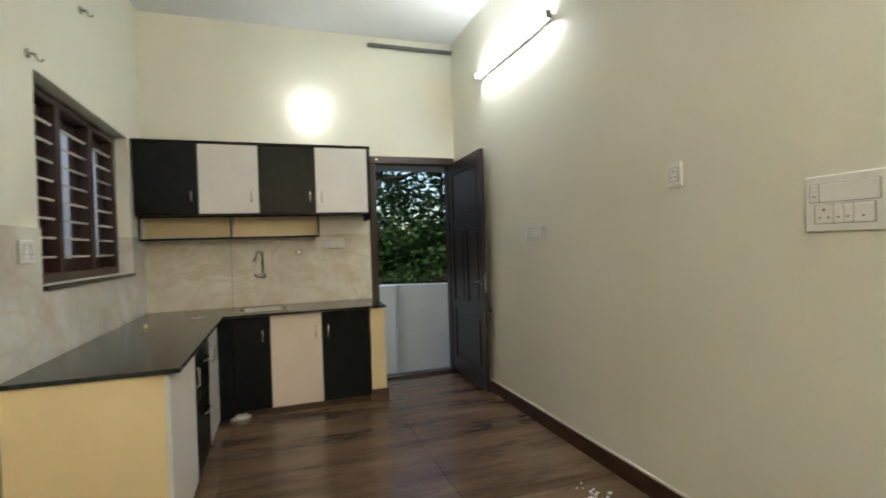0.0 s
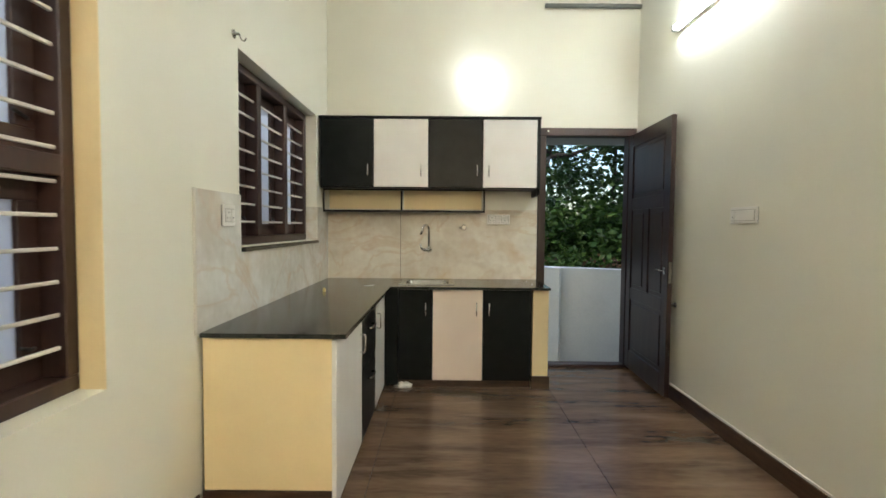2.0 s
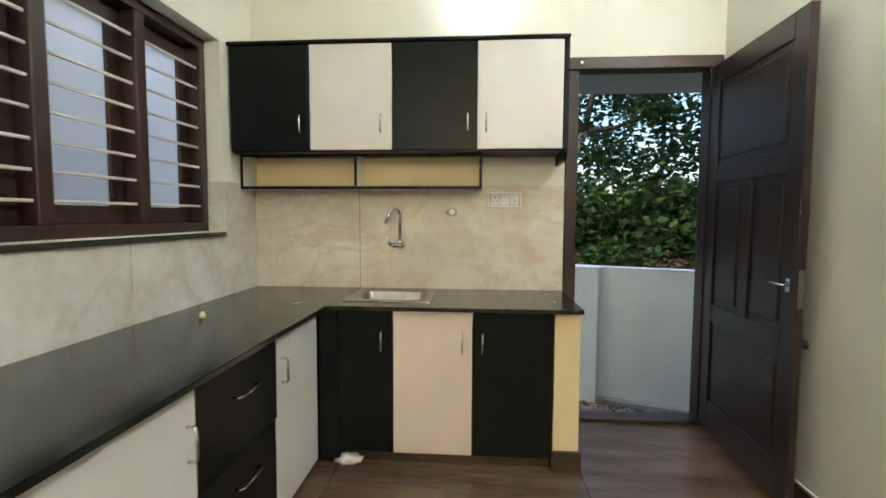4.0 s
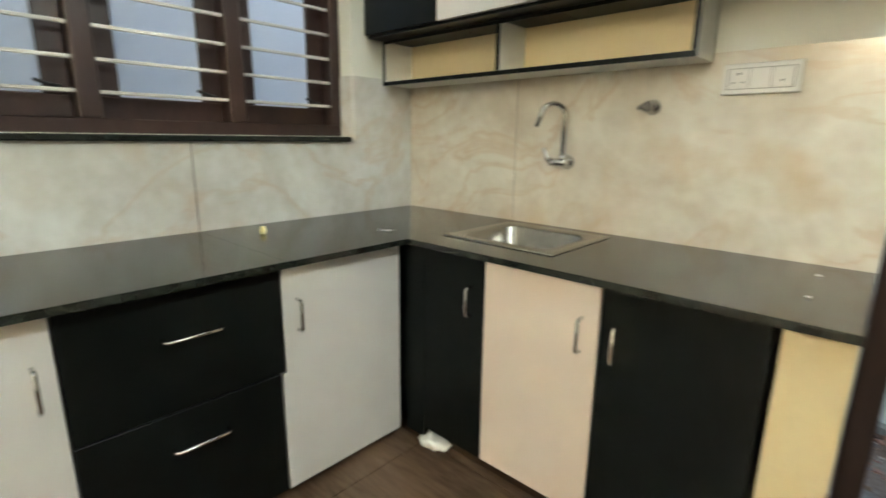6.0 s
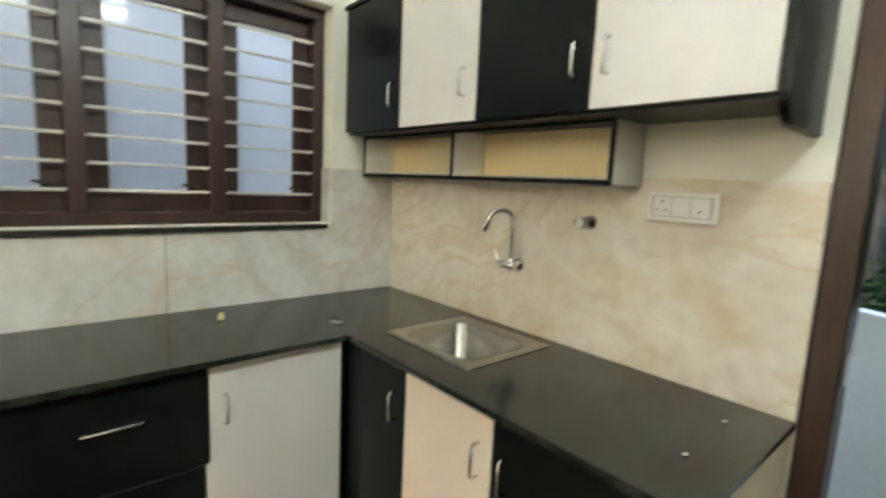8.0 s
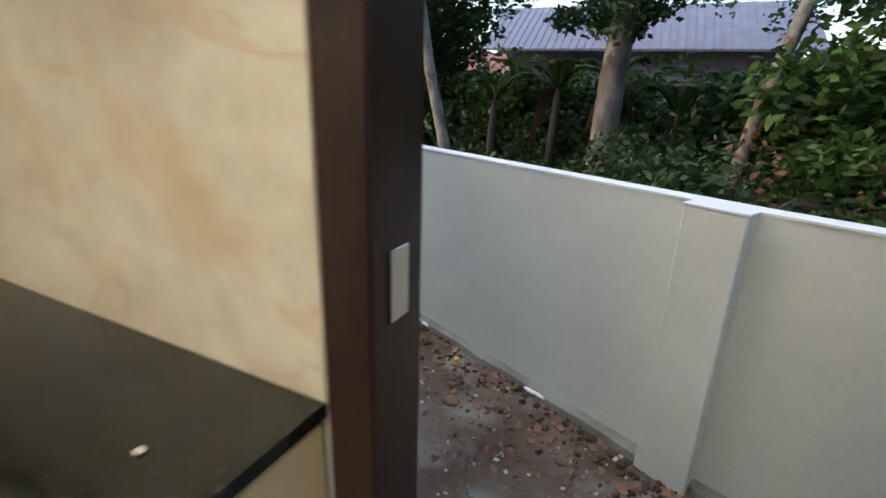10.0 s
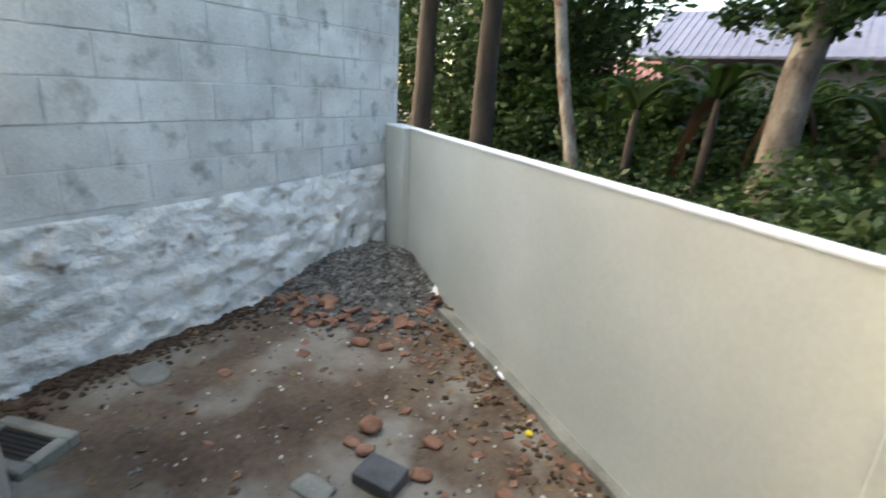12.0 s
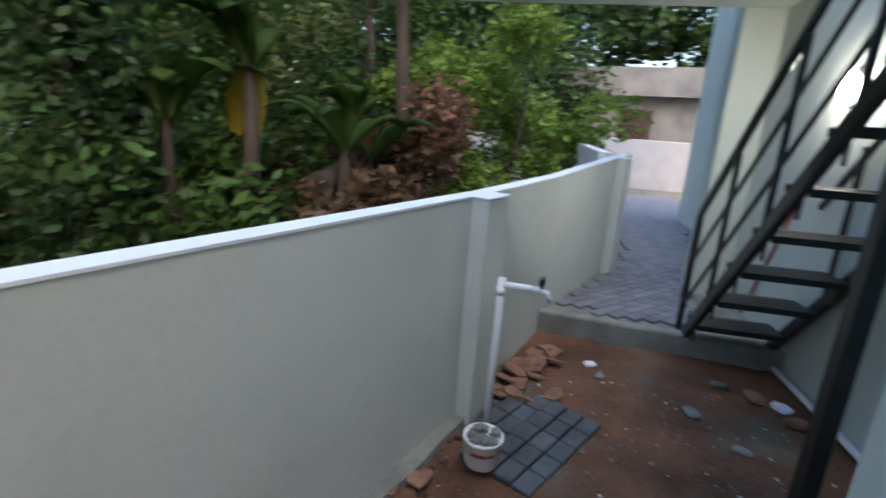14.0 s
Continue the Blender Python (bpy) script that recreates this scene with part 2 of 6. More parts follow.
DARKBARK = mat("dark wet bark", (0.010, 0.008, 0.006), (0.035, 0.026, 0.020), 0.9, scale=6, fine=40, stretch=(1, 1, 0.3), bump=0.02)

# ---- mesh tools ----


def mesh_ob(name, me, material, parent=None, label=""):
    if material is not None and not me.materials:
        me.materials.append(material)
    ob = new(name, me)
    ob.parent = parent
    return tagged(ob, label)


def part(name, bm, material, parent=None, label="", smooth=False):
    me = bpy.data.meshes.new(name)
    bm.normal_update()
    bm.to_mesh(me)
    bm.free()
    if smooth:
        me.shade_smooth()
    return mesh_ob(name, me, material, parent, label)


def empty(name, loc=(0, 0, 0), **tags):
    ob = new(name)
    ob.location = loc
    ob.empty_display_size = 0.1
    return tagged(ob, **tags)


def box(bm, x0, x1, y0, y1, z0, z1, bevel=0.0, seg=1):
    sub = bmesh.new()
    bmesh.ops.create_cube(sub, size=1)
    for v in sub.verts:
        v.co = Vector(((x0 + x1) / 2 + v.co.x * (x1 - x0), (y0 + y1) / 2 + v.co.y * (y1 - y0), (z0 + z1) / 2 + v.co.z * (z1 - z0)))
    if bevel:
        bmesh.ops.bevel(sub, geom=sub.edges[:], offset=bevel, segments=seg, profile=0.5, affect="EDGES")
    join(bm, sub)
    return bm


def join(bm, sub, m=None):
    if m is not None:
        bmesh.ops.transform(sub, matrix=m, verts=sub.verts)
    vs = {v: bm.verts.new(v.co) for v in sub.verts}
    for f in sub.faces:
        g = bm.faces.new([vs[v] for v in f.verts])
        g.smooth = f.smooth
    sub.free()


def boxes(*dims, bevel=0.0, seg=1):
    bm = bmesh.new()
    for d in dims:
        box(bm, *d, bevel=bevel, seg=seg)
    return bm


def tube(bm, pts, r, n=10, taper=None, cap=True):
    """A round tube along points; r may be a list of one radius a point."""
    pts = [Vector(p) for p in pts]
    rr = r if isinstance(r, (list, tuple)) else [r] * len(pts)
    rings = []
    side = None
    for i, p in enumerate(pts):
        d = (pts[min(i + 1, len(pts) - 1)] - pts[max(i - 1, 0)]).normalized()
        if side is None:
            side = d.orthogonal().normalized()
        side = (side - d * side.dot(d)).normalized()
        up = d.cross(side)
        rings.append([bm.verts.new(p + (side * math.cos(a) + up * math.sin(a)) * rr[i]) for a in [2 * math.pi * k / n for k in range(n)]])
    for a, b in zip(rings, rings[1:]):
        for k in range(n):
            bm.faces.new((a[k], a[(k + 1) % n], b[(k + 1) % n], b[k])).smooth = True
    if cap:
        bm.faces.new(rings[0][::-1])
        bm.faces.new(rings[-1])
    return bm


def lathe(bm, prof, at=(0, 0, 0), n=20, axis="z"):
    """A turned body from (radius, height) pairs."""
    rings = []
    for r, h in prof:
        ring = []
        for k in range(n):
            a = 2 * math.pi * k / n
            v = (r * math.cos(a), r * math.sin(a), h)
            if axis == "y":
                v = (v[0], v[2], v[1])
            if axis == "x":
                v = (v[2], v[0], v[1])
            ring.append(bm.verts.new(Vector(v) + Vector(at)))
        rings.append(ring)
    for a, b in zip(rings, rings[1:]):
        for k in range(n):
            bm.faces.new((a[k], a[(k + 1) % n], b[(k + 1) % n], b[k])).smooth = True
    bm.faces.new(rings[0][::-1])
    bm.faces.new(rings[-1])
    bmesh.ops.recalc_face_normals(bm, faces=bm.faces[:])
    return bm


def prism(bm, outline, axis, lo, hi):
    """A flat outline pushed along an axis from lo to hi."""
    def at(p, d):
        return {"x": (d, p[0], p[1]), "y": (p[0], d, p[1]), "z": (p[0], p[1], d)}[axis]
    a = [bm.verts.new(at(p, lo)) for p in outline]
    b = [bm.verts.new(at(p, hi)) for p in outline]
    bm.faces.new(a[::-1])
    bm.faces.new(b)
    n = len(outline)
    for k in range(n):
        bm.faces.new((a[k], a[(k + 1) % n], b[(k + 1) % n], b[k]))
    bmesh.ops.recalc_face_normals(bm, faces=bm.faces[:])
    return bm


def wall_with_hole(name, axis, lo, hi, u0, u1, z0, z1, holes, material, label=""):
    """A wall across axis from lo to hi, over u0..u1, with openings (ua, ub, za, zb)."""
    bm = bmesh.new()
    us = sorted({u0, u1, *[h[0] for h in holes], *[h[1] for h in holes]})
    zs = sorted({z0, z1, *[h[2] for h in holes], *[h[3] for h in holes]})
    solid = {}
    for i in range(len(us) - 1):
        for j in range(len(zs) - 1):
            cu, cz = (us[i] + us[i + 1]) / 2, (zs[j] + zs[j + 1]) / 2
            solid[i, j] = not any(h[0] < cu < h[1] and h[2] < cz < h[3] for h in holes)
    def P(d, u, z):
        return bm.verts.new((d, u, z) if axis == "x" else (u, d, z))
    for (i, j), s in solid.items():
        if not s:
            continue
        a, b, c, d = us[i], us[i + 1], zs[j], zs[j + 1]
        for k in (lo, hi):
            bm.faces.new([P(k, a, c), P(k, b, c), P(k, b, d), P(k, a, d)])
        for di, dj, e in ((-1, 0, ((a, c), (a, d))), (1, 0, ((b, c), (b, d))), (0, -1, ((a, c), (b, c))), (0, 1, ((a, d), (b, d)))):
            if not solid.get((i + di, j + dj), False):
                p, q = e
                bm.faces.new([P(lo, *p), P(hi, *p), P(hi, *q), P(lo, *q)])
    bmesh.ops.remove_doubles(bm, verts=bm.verts, dist=1e-5)
    bmesh.ops.recalc_face_normals(bm, faces=bm.faces)
    ob = part(name, bm, material, None, label)
    ob["kind"] = "structure"
    return ob


# ---- the room ----
W, CEILZ, YB = 2.78, 3.32, -7.2
WIN1 = (-1.86, -0.37, 1.16, 2.18)
WIN2 = (-4.37, -2.86, 0.75, 2.18)
DOOR = (1.895, 2.775, -0.02, 2.17)
GZ = -0.49

wall_with_hole("wall_west", "x", -0.2, 0.0, YB, 0.2, GZ - 0.1, CEILZ, [WIN1, WIN2], CREAM)
wall_with_hole("wall_north", "y", 0.0, 0.195, 0.001, W + 0.11, GZ - 0.1, CEILZ, [DOOR], CREAM)
wall_with_hole("wall_east", "x", W, W + 0.11, YB, -0.001, GZ - 0.1, CEILZ, [], CREAM)
wall_with_hole("wall_south", "y", YB - 0.2, YB - 0.001, -0.2, W + 0.11, GZ - 0.1, CEILZ, [], CREAM)
c = part("ceiling", boxes((-0.2, W + 0.11, YB - 0.2, 0.2, CEILZ + 0.001, CEILZ + 0.15)), CEIL)
c["kind"] = "structure"
# unseen block added above the house to cut sky light in the yard
o = part("unseen_sky_blocker", boxes((-0.2, W + 0.12, YB - 0.2, 0.207, CEILZ + 0.152, 5.9)), EXTWALL)
o["kind"] = "structure"
slab = part("floor", boxes((0.0, W, YB, 0.0, -0.15, -0.012), (1.895, 2.775, 0.0, 0.2, -0.15, -0.022)), GROUT)
slab["kind"] = "structure"

# outer faces of the house
ext = part("exterior_wall_1", boxes((-0.202, 1.895, 0.197, 0.207, GZ - 0.1, CEILZ), (2.775, 2.90, 0.197, 0.207, GZ - 0.1, CEILZ),
                              (1.895, 2.775, 0.197, 0.207, 2.17, CEILZ), (1.895, 2.775, 0.197, 0.207, GZ - 0.1, -0.15)), EXTWALL)
ext["kind"] = "structure"
for i, d in enumerate([(2.892, 2.902, -1.45, 0.197, GZ - 0.1, CEILZ), (2.892, 7.5, -1.6, -1.45, GZ - 0.1, 5.0), (7.5, 7.75, -1.75, -1.12, GZ - 0.1, 5.0), (7.75, 12.0, -4.0, -2.1, GZ - 0.1, 5.0)]):
    o = part("exterior_wall_%d" % (i + 2), boxes(d), EXTWALL)
    o["kind"] = "structure"

# skirting
for i, d in enumerate([(W - 0.012, W - 0.001, YB, -0.01, -0.01, 0.10), (0.001, 0.012, YB, -2.32, -0.01, 0.10)]):
    o = part("baseboard_%d" % (i + 1), boxes(d, bevel=0.002), SKIRT)
    o["kind"] = "structure"
o = part("trim_cream", boxes((W - 0.008, W, YB, -0.01, 0.101, 0.112)), WHITE)
o["kind"] = "structure"


def window(y0, y1, z0, z1, transom=None, name="window_1"):
    """A dark wooden window of three bays with white bars, and frosted panes in the sashes."""
    w = empty(name, ((-0.10), (y0 + y1) / 2, z0), label="dark brown wooden window with white bars and frosted glass, set in the cream wall", category="window", kind="structure")
    def P(nm, bm, m, par=w, lab=""):
        o = part(nm, bm, m, par, lab)
        o.matrix_parent_inverse = Matrix.Translation(-w.location) if par is w else Matrix()
        return o
    fx0, fx1, t = -0.195, -0.085, 0.05
    P("frame", boxes((fx0, fx1, y0, y1, z1 - t, z1), (fx0, fx1, y0, y1, z0, z0 + t), (fx0, fx1, y0, y0 + t, z0 + t, z1 - t), (fx0, fx1, y1 - t, y1, z0 + t, z1 - t), bevel=0.004), BROWNWOOD)
    third = (y1 - y0) / 3
    for k in (1, 2):
        yy = y0 + third * k
        P("mullion", boxes((fx0, fx1, yy - 0.032, yy + 0.032, z0 + t, z1 - t), bevel=0.004), BROWNWOOD)
    if transom:
        for k in range(3):
            a = y0 + third * k + (t if k == 0 else 0.032)
            b = y0 + third * (k + 1) - (t if k == 2 else 0.032)
            P("transom", boxes((fx0, fx1, a, b, transom - 0.032, transom + 0.032), bevel=0.004), BROWNWOOD)
    spans = [(z0 + t, (transom - 0.032) if transom else z1 - t)] + ([(transom + 0.032, z1 - t)] if transom else [])
    for k in range(3):
        a = y0 + third * k + (t if k == 0 else 0.032)
        b = y0 + third * (k + 1) - (t if k == 2 else 0.032)
        for s0, s1 in spans:
            s = 0.075
            sash = P("sash", boxes((-0.19, -0.16, a, b, s0, s0 + s), (-0.19, -0.16, a, b, s1 - s, s1), (-0.19, -0.16, a, a + s, s0 + s, s1 - s), (-0.19, -0.16, b - s, b, s0 + s, s1 - s), bevel=0.003), BROWNWOOD)
            pane = P("pane", boxes((-0.178, -0.174, a + s - 0.004, b - s + 0.004, s0 + s - 0.004, s1 - s + 0.004)), FROST, w)
            pane.visible_shadow = False
            bm = tube(bmesh.new(), [(-0.159, b - 0.03, s0 + 0.1), (-0.145, b - 0.05, s0 + 0.1), (-0.143, b - 0.1, s0 + 0.115)], 0.006, 6)
            P("latch", bm, DARKP)
    z = z0 + (0.143 if transom else 0.135)
    while z < z1 - t - 0.03:
        if not transom or abs(z - transom) > 0.045:
            for k in range(3):
                a = y0 + third * k + (t if k == 0 else 0.032)
                b = y0 + third * (k + 1) - (t if k == 2 else 0.032)
                P("bar", boxes((-0.115, -0.103, a - 0.004, b + 0.004, z - 0.006, z + 0.006), bevel=0.002), BARPAINT)
        z += 0.1015 if transom else 0.104
    return w


# thin yellow panel on the cream reveal: warm light from the south, painted on
o = part("trim_reveal", boxes((-0.083, -0.001, WIN2[1] - 0.004, WIN2[1] - 0.0005, WIN2[2], WIN2[3])), YELLOW, None, "cream reveal of the tall window, with warm light painted on in yellow")
o["kind"] = "structure"
window(*WIN1)
window(*WIN2, transom=1.448, name="window_2")
o = part("window_sill_1", boxes((-0.19, 0.03, WIN1[0] - 0.005, -0.397, 1.136, 1.158), bevel=0.004), GRANITE, None, "dark polished granite window sill above the tiled splashback")
tagged(o, category="window sill", kind="structure")


def door_set():
    f = empty("door_1", (2.34, 0.05, 0), label="open dark varnished panelled back door in its frame, standing against the cream wall", category="door", kind="structure")
    inv = Matrix.Translation(-f.location)
    def P(nm, bm, m, par=f, lab="", smooth=False):
        o = part(nm, bm, m, par, lab, smooth)
        if par is f:
            o.matrix_parent_inverse = inv
        return o
    P("jamb", boxes((1.898, 1.968, -0.012, 0.10, 0.03, 2.095), bevel=0.004), BROWNWOOD)
    P("jamb", boxes((2.70, 2.772, -0.012, 0.10, 0.03, 2.095), bevel=0.004), BROWNWOOD)
    P("head", boxes((1.898, 2.772, -0.012, 0.10, 2.097, 2.167), bevel=0.004), BROWNWOOD)
    P("threshold", boxes((1.898, 2.772, -0.004, 0.11, -0.018, 0.028), bevel=0.006), BROWNWOOD)
    # leaf in its own plane: u from hinge to free edge, z up
    LW, LH, T = 0.86, 2.06, 0.035
    m = Matrix.Translation((2.742, -0.012, 0.035)) @ Matrix.Rotation(radians(-91.5), 4, "Z")
    bm = bmesh.new()
    st = 0.10
    rails = [(0, 0.16), (0.62, 0.72), (1.40, 1.50), (LH - 0.11, LH)]
    for a, b in ((0, st), (LW - st, LW)):
        box(bm, a, b, -T, 0, 0, LH, bevel=0.003)
    for a, b in rails:
        box(bm, st + 0.001, LW - st - 0.001, -T + 0.0005, -0.0005, a, b, bevel=0.003)
    box(bm, LW / 2 - 0.045, LW / 2 + 0.045, -T + 0.0005, -0.0005, 0.721, 1.399, bevel=0.003)
    box(bm, st + 0.001, LW - st - 0.001, -T + 0.012, -0.012, 0.161, LH - 0.111)
    bmesh.ops.transform(bm, matrix=m, verts=bm.verts)
    leaf = P("leaf", bm, DOORWOOD)
    pan = [(st, LW - st, 0.16, 0.62), (st, LW / 2 - 0.045, 0.72, 1.40), (LW / 2 + 0.045, LW - st, 0.72, 1.40), (st, LW - st, 1.50, LH - 0.11)]
    for a, b, c0, c1 in pan:
        bm = boxes((a + 0.03, b - 0.03, -T + 0.004, -0.004, c0 + 0.03, c1 - 0.03), bevel=0.008)
        bmesh.ops.transform(bm, matrix=m, verts=bm.verts)
        P("panel", bm, DOORWOOD)
    bm = bmesh.new()
    box(bm, LW - 0.068, LW - 0.042, -T - 0.004, -T, 0.90, 0.96, bevel=0.003)
    tube(bm, [(LW - 0.055, -T, 0.93), (LW - 0.055, -T - 0.03, 0.93), (LW - 0.125, -T - 0.034, 0.935)], 0.006, 8)
    bmesh.ops.transform(bm, matrix=m, verts=bm.verts)
    P("door_handle", bm, CHROME, f, "chrome lever handle")
    bm = bmesh.new()
    box(bm, LW - 0.004, LW + 0.003, -T + 0.006, -0.006, 0.84, 1.0, bevel=0.001)
    bmesh.ops.transform(bm, matrix=m, verts=bm.verts)
    P("lock_plate", bm, STEEL, f, "steel lock plate")
    for hz in (0.97,):
        P("strike_plate", boxes((1.9681, 1.972, 0.02, 0.06, hz - 0.05, hz + 0.04), bevel=0.001), CHROME, f, "brass coloured strike plate")
    P("latch_plate", boxes((1.9681, 1.972, 0.02, 0.05, 0.55, 0.58), bevel=0.001), CHROME, f)
    P("catch", boxes((1.97, 1.99, -0.018, -0.0125, 2.125, 2.145), bevel=0.002), CHROME, f)
    return f


door_set()
bm = bmesh.new()
lathe(bm, [(0.02, 0), (0.02, 0.006), (0.010, 0.012), (0.010, 0.04), (0.018, 0.042), (0.018, 0.058), (0.012, 0.062)], (0, 0, 0), 14)
stop = part("door_stopper", bm, DARKP, None, "black rubber door stopper fixed to the cream wall behind the door")
tagged(stop, category="door stopper")
stop.matrix_world = Matrix.Translation((W, -0.80, 0.71)) @ Matrix.Rotation(radians(-90), 4, "Y")

# splashback tiles
spl = empty("splashback", (0, 0, 0.8), label="beige and grey veined marble look wall tiles above the counter", category="splashback", kind="structure")
spl.matrix_world = Matrix()
SX = 0.010
bm = prism(bmesh.new(), [(-2.32, 0.80), (-1.102, 0.80), (-1.102, 1.136), (-1.865, 1.136), (-1.865, 1.43), (-2.32, 1.43)], "x", 0.0005, SX)
part("tile", bm, MARBLE, spl)
bm = prism(bmesh.new(), [(-1.098, 0.80), (-0.011, 0.80), (-0.011, 1.43), (-0.368, 1.43), (-0.368, 1.136), (-1.098, 1.136)], "x", 0.0005, SX)
part("tile", bm, MARBLE, spl)
part("tile", boxes((0.0005, 0.663, -SX, -0.0005, 0.80, 1.43), bevel=0.001), MARBLE2, spl)
part("tile", boxes((0.667, 1.894, -SX, -0.0005, 0.80, 1.43), bevel=0.001), MARBLE2, spl)
part("tile", boxes((-0.084, 0.0, -0.380, -0.3705, 1.16, 1.43), bevel=0.001), MARBLE, spl)
part("joint", boxes((0.6632, 0.6668, -0.007, -0.0005, 0.80, 1.43)), GROUT, spl)
part("joint", boxes((0.0005, 0.007, -1.1018, -1.0982, 0.80, 1.136)), GROUT, spl)
part("edge_trim", boxes((0.0005, 0.012, -2.330, -2.3205, 0.80, 1.432)), TRIM, spl)

# ---- kitchen ----


def handle(x, y, z, vertical, out, parent, inv=None, length=0.10):
    """A square-ended bow handle; out: the way it stands out, as a unit vector."""
    o, h = Vector(out), length / 2
    d = Vector((0, 0, 1)) if vertical else Vector((0, 1, 0) if abs(o.x) > 0.5 else (1, 0, 0))
    c = Vector((x, y, z))
    bm = bmesh.new()
    tube(bm, [c - d * h, c - d * h + o * 0.020, c - d * (h - 0.008) + o * 0.027, c + d * (h - 0.008) + o * 0.027, c + d * h + o * 0.020, c + d * h], 0.0052, 8)
    ob = part("handle", bm, CHROME, parent, "chrome bow handle")
    return ob


ZC = 0.805
# the peninsula end wall and the pier by the door, painted masonry
o = part("end_wall", boxes((0.012, 0.580, -2.285, -2.215, 0.10, 0.783), bevel=0.003), YELLOW, None, "yellow painted masonry end of the kitchen counter")
tagged(o, category="counter end", kind="structure")
o = part("end_wall_skirting", boxes((0.012, 0.580, -2.296, -2.2855, -0.009, 0.10), bevel=0.002), SKIRT, None, "brown skirting tile along the counter end")
tagged(o, category="skirting", kind="structure")
o = part("pier", boxes((1.765, 1.89, -0.585, -0.012, -0.009, 0.783), bevel=0.003), YELLOW, None, "yellow painted masonry pier carrying the counter beside the back door")
tagged(o, category="pier", kind="structure")
o = part("pier_skirting", boxes((1.755, 1.902, -0.598, -0.586, -0.009, 0.10), (1.8905, 1.896, -0.586, -0.02, -0.009, 0.10), bevel=0.002), SKIRT, None, "brown skirting tile at the foot of the pier")
tagged(o, category="skirting", kind="structure")
o = part("plinth", boxes((0.70, 1.754, -0.56, -0.52, -0.009, 0.055), (0.50, 0.54, -2.2, -0.60, -0.009, 0.055)), SKIRT, None, "brown tiled plinth under the base cabinets")
tagged(o, category="plinth", kind="structure")

# worktop: slabs of black granite with a cut-out for the sink
SK = (0.69, 1.15, -0.49, -0.075)
zt0, zt1 = 0.785, ZC
wt = empty("worktop", (0.3, -0.3, zt0), label="polished black granite worktop running round the corner over the cabinets", category="worktop")
for dims in ([(0.011, 0.645, -2.305, -1.1015)], [(0.011, 0.645, -1.1005, -0.011)], [(0.6455, 0.72, -0.627, -0.011), (1.12, 1.895, -0.627, -0.011), (0.72, 1.12, -0.627, -0.46), (0.72, 1.12, -0.105, -0.011)]):
    bm = bmesh.new()
    for d in dims:
        box(bm, d[0], d[1], d[2], d[3], zt0, zt1)
    bmesh.ops.bevel(bm, geom=[e for e in bm.edges if all(v.co.z > zt1 - 1e-4 for v in e.verts) and ((all(abs(v.co.x - 0.645) < 1e-4 and v.co.y < -0.62 for v in e.verts) and len(dims) == 1) or all(v.co.y < -2.3 for v in e.verts) or all(v.co.y < -0.62 and v.co.x > 0.7 for v in e.verts))], offset=0.003, segments=2, affect="EDGES")
    o = part("slab", bm, GRANITE, wt)
    o.matrix_parent_inverse = Matrix.Translation(-wt.location)


def base_unit(name, x0, x1, front, hx, material, lab):
    """A base cabinet on the north side: carcass and one door."""
    u = empty(name, ((x0 + x1) / 2, -0.3, 0), label=lab, category="cabinet", group="base cabinets")
    inv = Matrix.Translation(-u.location)
    b = part("body", boxes((x0 + 0.002, x1 - 0.002, -0.575, -0.015, 0.057, 0.62 if x0 < 1.2 else 0.783)), BLACK, u)
    b.matrix_parent_inverse = inv
    d = part("door", boxes((front[0], front[1], -0.600, -0.578, 0.062, 0.780), bevel=0.0015), material, u)
    d.matrix_parent_inverse = inv
    handle(hx, -0.600, 0.63, True, (0, -1, 0), d)
    return u


base_unit("base_cabinet", 0.70, 0.975, (0.705, 0.972), 0.92, BLACK, "black laminate base cabinet in the corner by the sink")
base_unit("base_cabinet", 0.975, 1.369, (0.977, 1.367), 1.318, WARMLIT_WHITE, "white laminate base cabinet under the steel sink, warm light painted into its door")
base_unit("base_cabinet", 1.369, 1.755, (1.372, 1.752), 1.418, BLACK, "black laminate base cabinet beside the yellow pier")
# the corner unit's blind front, with its door ajar
u = empty("corner_cabinet", (0.62, -0.55, 0), label="black laminate corner cabinet panel", category="cabinet", group="base cabinets")
o = part("body", boxes((0.02, 0.70, -0.575, -0.015, 0.057, 0.783)), BLACK, u)
o.matrix_parent_inverse = Matrix.Translation(-u.location)
o = part("filler", boxes((0.603, 0.703, -0.600, -0.577, 0.02, 0.783), bevel=0.001), BLACK, u)
o.matrix_parent_inverse = Matrix.Translation(-u.location)


def side_unit(name, y0, y1, fronts, lab, h=None):
    """A base cabinet on the west side, its fronts facing the room."""
    u = empty(name, (0.3, (y0 + y1) / 2, 0), label=lab, category="cabinet", group="base cabinets")
    inv = Matrix.Translation(-u.location)
    b = part("body", boxes((0.02, 0.577, y0 + 0.002, y1 - 0.002, 0.057, 0.783)), BLACK, u)
    b.matrix_parent_inverse = inv
    for nm, a, c, z0, z1, m, hs in fronts:
        d = part(nm, boxes((0.579, 0.600, a, c, z0, z1), bevel=0.0015), m, u)
        d.matrix_parent_inverse = inv
        for hy, hz, vert, ln in hs:
            handle(0.600, hy, hz, vert, (1, 0, 0), d, length=ln)
    return u


